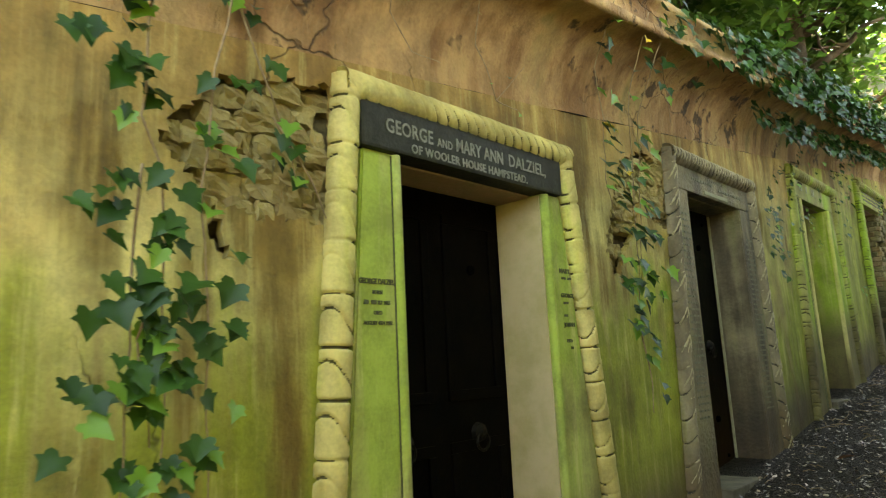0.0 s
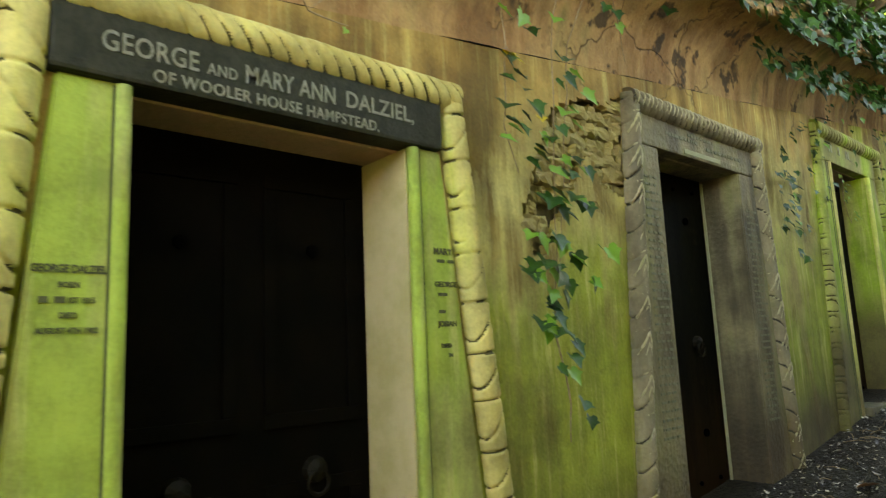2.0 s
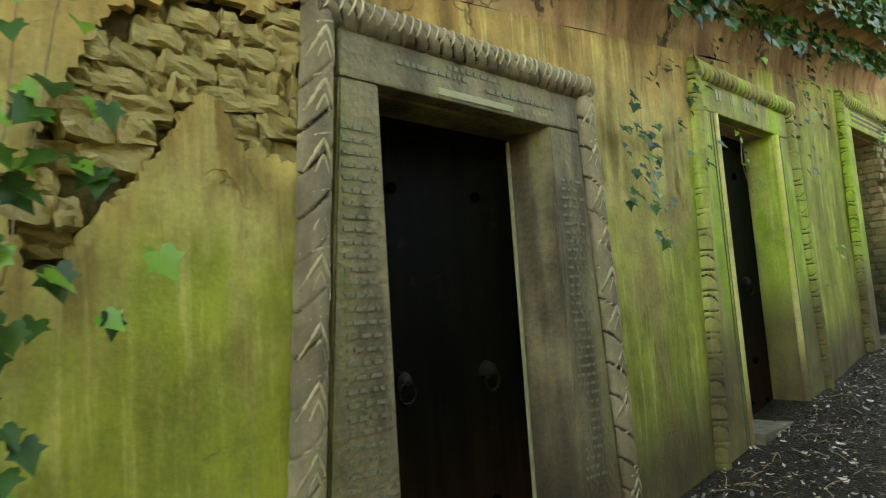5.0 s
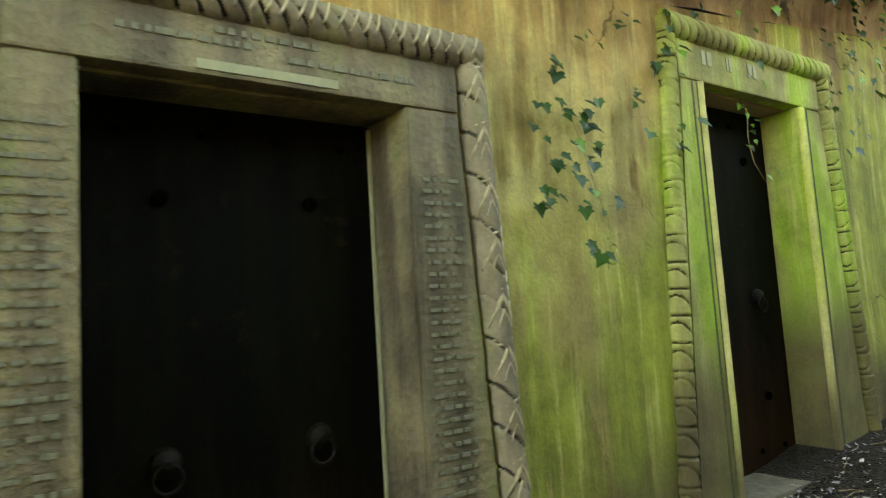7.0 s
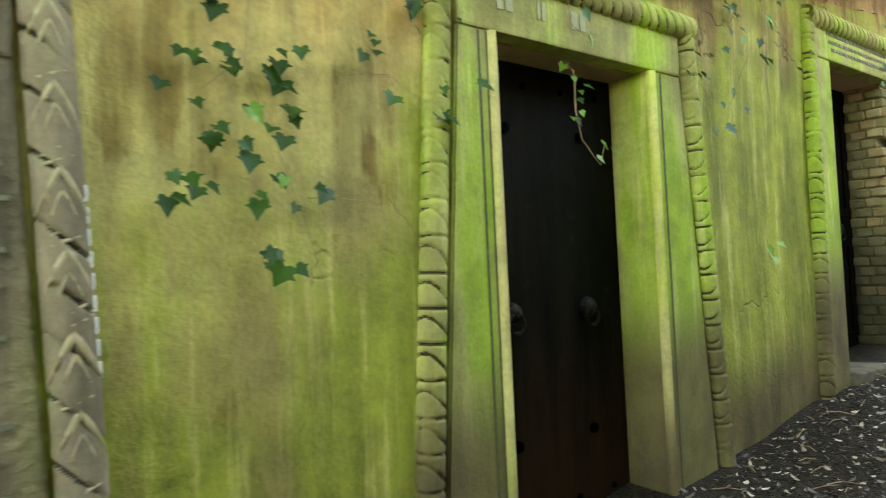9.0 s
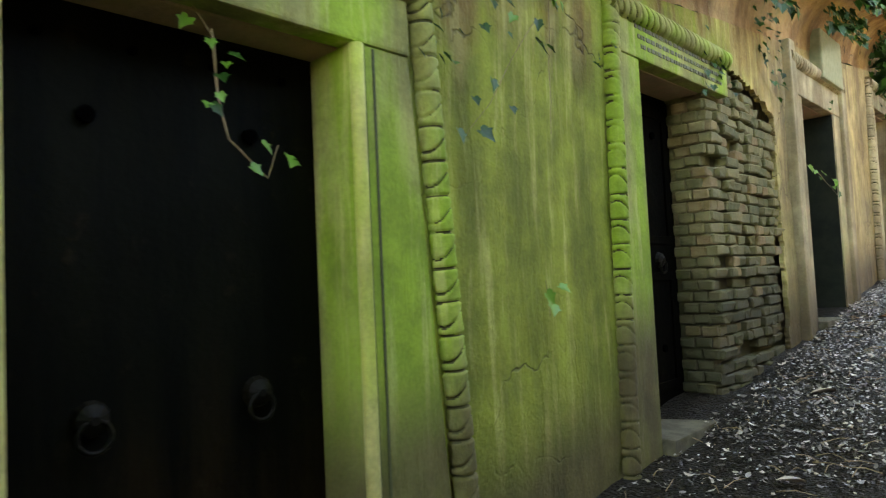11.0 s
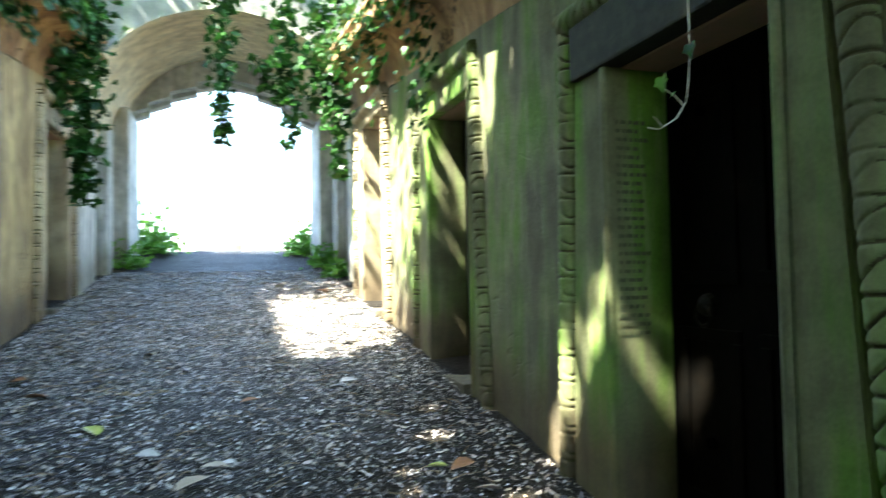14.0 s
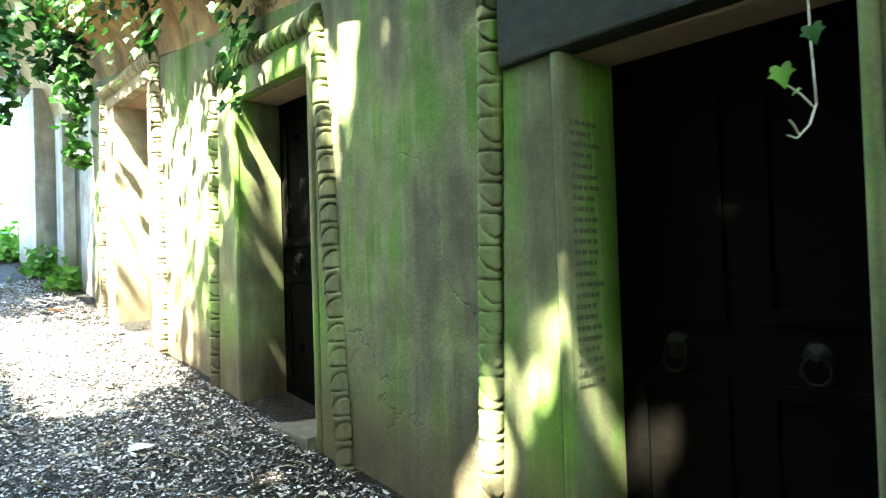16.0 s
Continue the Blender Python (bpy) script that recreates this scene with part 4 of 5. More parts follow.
lettering("JOSIAH", 0.029, 2.885, 1.650, JX, -1, LETTER_DARK, first, 1.0, 0.0008)
lettering("DIED", 0.022, 2.875, 1.570, JX, -1, LETTER_DARK, first, 1.0, 0.0008)
lettering("IN", 0.020, 2.895, 1.535, JX, -1, LETTER_DARK, first, 1.0, 0.0006)
second = built[1][0]
GX = LEFT + 0.0345
bars([(4.62, 5.02, 2.735), (4.88, 5.20, 2.77), (5.10, 5.56, 2.715)], GX, -1, LETTER_WORN, second, seed=8, h=0.02)
part("name_strip", block(LEFT + 0.03, LEFT + 0.038, 4.825, 5.266, 2.655, 2.685, 0.002), PLAQUE, None, "pale worn name strip")
strip = bpy.data.objects["name_strip"]
strip.data.transform(Matrix.Translation(-second.location))
strip.parent = second
JX2 = LEFT + 0.0305
bars([(5.57, 5.57 + random.Random(k).uniform(0.13, 0.17), 2.38 - k * 0.041) for k in range(34)], JX2, -1, LETTER_WORN, second, seed=9, h=0.013)
bars([(4.36 - 0.003 * k * 0.4, 4.36 + random.Random(k + 90).uniform(0.12, 0.155), 2.45 - k * 0.045) for k in range(32)], JX2, -1, LETTER_WORN, second, seed=10, h=0.013)
third = built[2][0]
bars([(7.30, 7.40, 3.09), (7.52, 7.60, 3.09), (7.72, 7.82, 3.09)], GX, -1, PLAQUE, third, seed=12, h=0.075)
fourth = built[3][0]
bars([(10.15 + 0.03 * k, 11.35 - 0.02 * k, 3.52 - 0.05 * k) for k in range(3)], GX, -1, LETTER_WORN, fourth, seed=13, h=0.022)
sev = built[6][0]
reveal_bars([(RIGHT + 0.01, RIGHT + random.Random(k).uniform(0.12, 0.17), 3.05 - k * 0.038) for k in range(25)], 10.94, LETTER_DARK, sev, 14)
fifth = built[4][0]
sign = part("name_panel", block(LEFT - 0.05, LEFT + 0.10, 13.56, 14.26, 3.90, 4.36, 0.02, 0.004, 2), PLAQUE, None, "pale square name panel, broken at one corner")
sign.data.transform(Matrix.Translation(-fifth.location))
sign.parent = fifth
# white blocks stand in for sun streaks along the dark doorway's mouldings
for yb, yt in ((4.277, 4.296), (5.914, 5.890)):
    for k in range(9):
        t = k / 8
        c = part("sun_streak", block(LEFT + 0.028, LEFT + 0.040, yb + (yt - yb) * t - 0.007, yb + (yt - yb) * t + 0.007, 1.86 + 0.055 * k, 1.902 + 0.055 * k, 0.003), WHITE, None, "small white block standing in for a sun streak")
        c.data.transform(Matrix.Translation(-second.location))
        c.parent = second


# ---- ivy ----
def leaf_shape(lobes=True, fold=0.12):
    if lobes:
        half = [(0.20, -0.15), (0.44, -0.10), (0.50, 0.10), (0.44, 0.20), (0.66, 0.40), (0.40, 0.46), (0.24, 0.66)]
        out = [(0, 0.0)] + half + [(0.0, 1.0)] + [(-x, y) for x, y in half[::-1]]
    else:
        out = [(0, 0), (0.20, 0.12), (0.28, 0.40), (0.18, 0.72), (0, 1.0), (-0.18, 0.72), (-0.28, 0.40), (-0.20, 0.12)]
    verts = [(x, y, abs(x) * fold * 2 - 0.10 * y * y) for x, y in out] + [(0, 0.35, -0.012)]
    c = len(out)
    faces = [(i, (i + 1) % c, c) for i in range(c)]
    return verts, faces


LV, LF = leaf_shape()
LEAF_MESHES = [mesh_of("leaf", [(x * 0.9 * w, y, z * (0.6 + 0.6 * w)) for x, y, z in LV], LF, m, True) for m, w in ((IVY, 1.0), (IVY, 0.85), (IVY, 1.15), (IVY_YOUNG, 0.95), (YELLOW, 0.9))]


def turn_leaf(side, rnd, tilt=0.5):
    """A leaf on a wall: its face to the path, its tip hanging down, turned a little at random."""
    n = Vector((-side, rnd.uniform(-tilt, tilt), rnd.uniform(0.1, 1.5))).normalized()
    down = Vector((0, rnd.uniform(-0.9, 0.9), -1))
    yv = (down - n * down.dot(n)).normalized()
    xv = yv.cross(n)
    return Matrix((xv, yv, n)).transposed().to_4x4()


def vine(label, side, stems, leaves, seed, size=(0.05, 0.10), spread=0.09, young=0.15, stem_r=0.004, at=None, yellow=0, far_out=0.05):
    """One ivy plant on a wall: wiry stems and single leaves. Stems are lists of (x, y, z)."""
    rnd = random.Random(seed)
    root = empty("ivy_vine", stems[0][0])
    for st in stems:
        pts = []
        for p, q in zip(st[:-1], st[1:]):
            for k in range(5):
                v = Vector(p).lerp(Vector(q), k / 5)
                pts.append(v + noise.noise_vector(v * 6) * 0.012)
        pts.append(Vector(st[-1]))
        g = tube(pts, [stem_r * (1.2 - 0.7 * i / len(pts)) for i in range(len(pts))], 5)
        ob = part("stem", g, STEM, None, "", True)
        ob.data.transform(Matrix.Translation(-root.location))
        ob.parent = root
    legs = [(st, i) for st in stems for i in range(len(st) - 1)]
    weights = [(Vector(st[i + 1]) - Vector(st[i])).length for st, i in legs]
    spots = [q for q in (at or ()) for k in range(rnd.choice((1, 2, 2, 3)))]
    for k in range(leaves + len(spots)):
        if k < len(spots):
            p = Vector((LEFT + far_out + rnd.uniform(-0.02, 0.03), spots[k][0] + rnd.gauss(0, 0.02), spots[k][1] + 0.04 + rnd.gauss(0, 0.012)))
            me = LEAF_MESHES[3] if rnd.random() < young else LEAF_MESHES[rnd.randrange(3)]
            ob = new("leaf", me)
            ob.matrix_basis = Matrix.Translation(p - root.location) @ turn_leaf(side, rnd) @ Matrix.Scale(rnd.uniform(*size), 4)
            ob.parent = root
            continue
        st, i = rnd.choices(legs, weights)[0]
        p = Vector(st[i]).lerp(Vector(st[i + 1]), rnd.random())
        p += Vector((-side * rnd.uniform(0.005, 0.05), rnd.gauss(0, spread), rnd.gauss(0, 0.04)))
        me = LEAF_MESHES[4] if k - len(spots) < yellow else (LEAF_MESHES[3] if rnd.random() < young else LEAF_MESHES[rnd.randrange(3)])
        ob = new("leaf", me)
        s = rnd.uniform(*size)
        ob.matrix_basis = Matrix.Translation(p - root.location) @ turn_leaf(side, rnd) @ Matrix.Scale(s, 4)
        ob.parent = root
    return tagged(root, label, "ivy", "ivy on the walls")


XL = LEFT + 0.05
vine("dark green ivy trailing down the ochre wall", -1, [
    [(XL + 0.2, 0.72, 3.2), (-1.68, 0.652, 2.499), (-1.68, 0.634, 2.168), (-1.68, 0.697, 2.025), (-1.68, 0.706, 1.588), (-1.68, 0.715, 1.445), (-1.68, 0.688, 1.141), (-1.68, 0.670, 0.783)],
    [(-1.68, 0.643, 2.034), (-1.68, 0.626, 1.856), (-1.68, 0.626, 1.498), (-1.68, 0.608, 1.185)],
    [(-1.68, 0.697, 1.722), (-1.68, 0.643, 1.588), (-1.68, 0.679, 1.319)]], 50, 11, (0.048, 0.082), 0.05, 0.14, at=[(0.55, 2.45), (0.61, 2.45), (0.49, 2.34), (0.61, 2.39), (0.58, 2.27), (0.65, 2.20), (0.60, 2.12), (0.48, 1.88), (0.58, 1.95), (0.71, 1.95), (0.72, 1.86), (0.61, 1.90), (0.60, 1.80), (0.69, 1.80), (0.75, 1.82), (0.59, 1.70), (0.72, 1.67), (0.91, 1.69), (0.50, 1.62), (0.60, 1.63), (0.79, 1.66), (0.92, 1.59), (0.64, 1.56), (0.84, 1.55), (0.67, 1.52), (0.72, 1.46), (0.50, 1.42), (0.56, 1.42), (0.64, 1.44), (0.68, 1.36), (0.80, 1.38), (0.88, 1.36), (0.82, 1.26), (0.71, 1.23), (0.61, 1.24)], far_out=0.25)
vine("thin ivy strand with small leaves on the ochre wall", -1, [
    [(XL + 0.15, 1.0, 3.1), (-1.68, 0.894, 2.606), (-1.68, 0.834, 2.356), (-1.68, 0.804, 1.999), (-1.68, 0.820, 1.596), (-1.68, 0.834, 1.230), (-1.68, 0.831, 0.962)]], 16, 12, (0.05, 0.085), 0.05, 0.12)
vine("few ivy leaves on the decayed stone patch", -1, [
    [(XL, 1.02, 2.74), (XL, 1.10, 2.52), (XL, 1.2, 2.3), (XL, 1.25, 2.1)], [(XL, 1.15, 2.35), (XL, 1.3, 2.15), (XL, 1.36, 2.02)]], 3, 13, (0.05, 0.085), 0.05, 0.25, at=[(1.13, 2.50), (1.00, 2.42), (0.90, 2.21), (0.97, 2.18), (1.15, 2.17), (1.27, 2.21), (1.26, 2.11), (1.07, 2.68), (0.99, 2.69)])
vine("bare ivy twigs hanging from the brown cornice", -1, [
    [(LEFT + 0.30, 1.50, 3.05), (LEFT + 0.2, 1.574, 2.832), (LEFT + 0.18, 1.70, 2.719), (LEFT + 0.18, 1.856, 2.724)],
    [(LEFT + 0.30, 2.0, 3.1), (LEFT + 0.2, 2.068, 2.868), (LEFT + 0.18, 2.223, 2.66), (LEFT + 0.18, 2.45, 2.888)],
    [(LEFT + 0.18, 2.223, 2.66), (LEFT + 0.18, 2.368, 2.647)]], 7, 14, (0.02, 0.035), 0.05, 0.6, 0.003)
vine("ivy cascade with a few yellow leaves between two doorways", -1, [
    [(LEFT + 0.36, 3.10, 3.45), (XL + 0.12, 3.134, 3.1), (-1.72, 3.102, 2.783), (-1.72, 3.073, 2.429), (-1.72, 3.141, 2.247)],
    [(LEFT + 0.36, 3.5, 3.5), (-1.72, 3.42, 3.0), (-1.72, 3.37, 2.4), (-1.72, 3.34, 2.0), (-1.72, 3.30, 1.6)],
    [(LEFT + 0.36, 3.75, 3.55), (-1.72, 3.52, 2.9), (-1.72, 3.43, 2.3), (-1.72, 3.36, 1.9)],
    [(LEFT + 0.36, 3.9, 3.6), (LEFT + 0.25, 3.85, 3.3), (LEFT + 0.2, 4.0, 2.95)]], 62, 15, (0.055, 0.095), 0.05, 0.28, 0.0035, yellow=3, at=[(3.23, 2.52), (3.46, 2.54), (3.32, 2.39), (3.25, 2.33), (3.20, 2.29), (3.26, 2.16), (3.31, 2.18), (3.51, 2.15), (3.56, 2.13), (3.58, 2.30), (3.40, 2.31), (3.22, 1.97), (3.30, 1.95), (3.26, 1.85), (3.33, 1.84), (3.20, 1.80), (3.31, 1.75), (3.39, 1.78), (3.42, 1.89), (3.58, 1.79), (3.27, 1.68), (3.22, 1.63), (3.31, 1.60), (3.36, 1.57), (3.28, 1.64), (3.68, 1.94)], far_out=0.21)
vine("green sprig low on the wall", -1, [[(-1.72, 3.31, 1.6), (-1.72, 3.37, 1.32), (-1.72, 3.35, 1.18)]], 5, 16, (0.05, 0.08), 0.06, 0.6)
vine("sparse small ivy leaves on the stained wall", -1, [
    [(LEFT + 0.3, 6.3, 3.7), (XL, 6.4, 3.184), (XL, 6.33, 2.92), (XL, 6.3, 2.7), (XL, 6.4, 2.46), (XL, 6.52, 2.12), (XL, 6.57, 1.96)],
    [(XL, 6.33, 2.75), (XL, 6.15, 2.6), (XL, 6.14, 2.3)], [(XL, 6.64, 2.73), (XL, 6.80, 2.76), (XL, 6.93, 2.67)], [(XL, 6.48, 2.33), (XL, 6.75, 2.325)]], 6, 17, (0.042, 0.07), 0.05, 0.04, 0.0012, at=[(6.23, 2.86), (6.24, 2.81), (6.24, 2.70), (6.25, 2.65), (6.39, 2.71), (6.40, 2.67), (6.09, 2.58), (6.15, 2.56), (6.27, 2.55), (6.43, 2.56), (6.22, 2.45), (6.29, 2.44), (6.42, 2.48), (6.15, 2.32), (6.09, 2.28), (6.30, 2.37), (6.40, 2.35), (6.29, 2.29), (6.51, 2.31), (6.37, 2.14), (6.39, 2.09), (6.43, 2.07), (6.80, 2.66), (7.00, 2.60), (6.91, 2.97), (6.68, 2.76), (6.15, 2.68)])
vine("small ivy sprigs over the green lintel", -1, [
    [(LEFT + 0.3, 7.6, 3.9), (XL, 7.66, 3.35), (XL, 7.7, 3.1), (XL, 7.93, 3.04)], [(XL, 7.03, 3.4), (XL, 7.0, 3.0), (XL, 7.05, 2.7)]], 18, 18, (0.04, 0.07), 0.09, 0.3, 0.002)
vine("sparse ivy on the green wall beside the ruined doorway", -1, [
    [(LEFT + 0.32, 9.3, 4.1), (XL, 9.35, 3.68), (XL, 9.32, 3.2), (XL, 9.3, 2.83)], [(XL, 9.2, 3.3), (XL, 8.9, 2.9), (XL, 8.75, 2.75)]], 26, 19, (0.04, 0.075), 0.08, 0.25, 0.0015)
vine("hanging ivy sprig in the green doorway", -1, [
    [(LEFT - 0.04, 7.75, 3.0), (LEFT - 0.05, 7.80, 2.93), (LEFT - 0.06, 7.83, 2.77)], [(LEFT - 0.05, 7.80, 2.95), (LEFT - 0.06, 7.85, 2.65), (LEFT - 0.06, 7.978, 2.553), (LEFT - 0.06, 8.02, 2.65)]], 12, 20, (0.03, 0.055), 0.05, 0.7, 0.003)
vine("single green ivy leaf on the wall", -1, [[(XL, 9.2, 2.2), (XL, 9.22, 2.05)]], 3, 21, (0.05, 0.07), 0.03, 1.0, 0.001)
vine("ivy twig growing from the ochre doorway", -1, [[(XL, 13.0, 3.06), (XL + 0.05, 13.2, 2.98), (XL + 0.08, 13.33, 2.9), (XL + 0.1, 13.5, 2.82)]], 9, 22, (0.04, 0.075), 0.06, 0.9, 0.003)
# the sprig that dangles across the dark slate-headed doorway
dangle = empty("hanging_sprig", (1.10, 10.06, 3.9))
for st in ([(1.06, 10.06, 4.22), (1.10, 10.065, 3.7), (1.10, 10.06, 3.3), (1.095, 10.054, 3.042), (1.080, 10.045, 2.95), (1.063, 10.037, 2.888)], [(1.063, 10.037, 2.888), (1.03, 10.04, 2.84), (0.978, 10.047, 2.808), (0.945, 10.052, 2.812)], [(1.055, 10.04, 2.88), (1.045, 10.06, 2.91), (1.032, 10.085, 2.935)], [(0.99, 10.045, 2.812), (0.975, 10.05, 2.835), (0.965, 10.055, 2.845)]):
    ob = part("stem", tube(st, 0.0019, 6), STEM_PALE, None, "", True)
    ob.data.transform(Matrix.Translation(-dangle.location))
    ob.parent = dangle
rs = random.Random(4)
for p, s, k in (((1.095, 10.05, 3.06), 0.045, 0), ((1.025, 10.09, 2.97), 0.05, 3), ((1.045, 10.06, 2.92), 0.022, 3)):
    ob = new("leaf", LEAF_MESHES[k])
    ob.matrix_basis = Matrix.Translation(Vector(p) - dangle.location) @ turn_leaf(1, rs, 0.3) @ Matrix.Scale(s, 4)
    ob.parent = dangle
tagged(dangle, "pale hooked ivy sprig dangling before a dark doorway", "ivy", "ivy on the walls")


def foliage(name, label, points, material, size, seed, category="ivy", side=0, parent=None):
    """A mass of small leaves at the given points, in one mesh."""
    rnd = random.Random(seed)
    n = len(LV)
    verts, faces = [], []
    base = [Vector(v) for v in LV]
    for p in points:
        s = rnd.uniform(*size)
        if side:
            m = turn_leaf(side, rnd, 0.8).to_3x3()
        else:
            m = Euler((rnd.uniform(-1.2, 1.2), rnd.uniform(-1.2, 1.2), rnd.uniform(0, 6.28))).to_matrix()
        o = len(verts)
        verts += [tuple(p + m @ (v * s)) for v in base]
        faces += [tuple(o + i for i in f) for f in LF]
    ob = part(name, (verts, faces), material, parent)
    if parent is None:
        tagged(ob, label, category, kind="stuff")
    return ob


def hanging(x, y, ztop, zlow, count, width, rnd):
    out = []
    for k in range(count):
        t = rnd.random() ** 1.2
        w = width * (1.05 - 0.75 * t)
        z = ztop + (zlow - ztop) * t
        cl = noise.noise(Vector((x * 3 + k % 5, z * 3.0, y)))
        out.append(Vector((x + rnd.gauss(0, w) + cl * 0.06, y + rnd.gauss(0, w * 0.6), z)))
    return out


rnd = random.Random(77)
for label, spec, seed in (
        ("ivy curtain hanging at the gate corner", [(-1.62, 16.3, 5.7, 3.2, 620, 0.16), (-1.75, 16.0, 5.2, 4.0, 160, 0.16)], 1),
        ("ivy strand hanging from the gate arch", [(-0.22, 16.95, 6.3, 4.05, 330, 0.12)], 2),
        ("forked ivy strand hanging from the gate arch", [(0.50, 16.95, 6.3, 4.6, 240, 0.13), (0.62, 17.0, 5.2, 4.05, 150, 0.13), (0.28, 17.0, 5.2, 4.75, 60, 0.10)], 3),
        ("thick ivy strand hanging beside the gate arch", [(1.18, 16.8, 6.3, 3.65, 420, 0.15), (0.95, 16.9, 6.0, 4.5, 200, 0.15)], 4)):
    pts = [p for s in spec for p in hanging(*s, rnd)]
    foliage("ivy_strand", label, pts, IVY, (0.06, 0.12), seed)
pts = []
for k in range(420):
    y = rnd.uniform(13.0, 16.8)
    t = rnd.random()
    pts.append(Vector((1.10 - 0.25 * t + rnd.gauss(0, 0.05), y + 0.0, ground(y) + edge_height(y) - 0.15 + 0.4 * t - (0.9 * rnd.random() ** 3 if rnd.random() < 0.4 else 0))))
for s in ((1.2, 13.2, 4.6, 3.5, 110, 0.10), (1.15, 14.5, 4.8, 4.2, 60, 0.07)):
    pts += hanging(*s, rnd)
foliage("cornice_ivy", "ivy spilling over the cornice above the sunlit wall", pts, IVY, (0.05, 0.09), 6, side=1)
pts = []
for k in range(5200):
    y = 3.6 + 13.0 * rnd.random() ** 0.9
    dens = noise.noise(Vector((y * 0.9, 0, 3)))
    t = rnd.random()
    top = ground(y) + edge_height(y)
    full = min(1.0, max(0.15, (y - 3.4) / 3.0))
    if rnd.random() > full:
        continue
    low = -0.35 * full if dens > -0.1 else -0.05
    z = top + 0.30 + rnd.uniform(0, 0.35) * full if t < 0.5 else top + 0.28 + (low - 0.28) * rnd.random() ** 1.5
    x = LEFT + (rnd.uniform(-0.4, 0.34) if t < 0.5 else 0.36 + rnd.uniform(0.0, 0.06) - (0.16 if z < top - 0.1 else 0))
    pts.append(Vector((x, y, z)))
foliage("cornice_ivy", "thick ivy growing along the top of the wall", pts, IVY, (0.05, 0.10), 7, side=-1)
pts = []
for k in range(520):
    y = rnd.uniform(6.2, 14.0)
    z = ground(y) + edge_height(y) - rnd.uniform(0.1, 1.0)
    if noise.noise(Vector((y * 1.2, z * 1.2, 9))) > 0.12:
        pts.append(Vector((LEFT + 0.05 + max(0, (z - ground(y) - 2.55)) * 0.5, y, z)))
foliage("cornice_ivy", "scattered small ivy leaves under the cornice", pts, IVY, (0.03, 0.055), 8, side=-1)
for at, r, cnt, sd in (((-1.62, 22.3), 0.55, 900, 9), ((1.35, 22.0), 0.42, 700, 10), ((-1.72, 20.1), 0.28, 240, 11), ((1.46, 18.6), 0.22, 200, 12), ((1.42, 19.8), 0.28, 260, 13)):
    pts = []
    for k in range(cnt):
        v = Vector((rnd.gauss(0, 0.5), rnd.gauss(0, 0.6), abs(rnd.gauss(0, 0.6)))) * r
        pts.append(Vector((at[0] + v.x, at[1] + v.y, ground(at[1]) + v.z)))
    foliage("shrub", "low green leafy growth at the foot of the gate", pts, IVY_YOUNG, (0.06, 0.11), sd, "shrub")


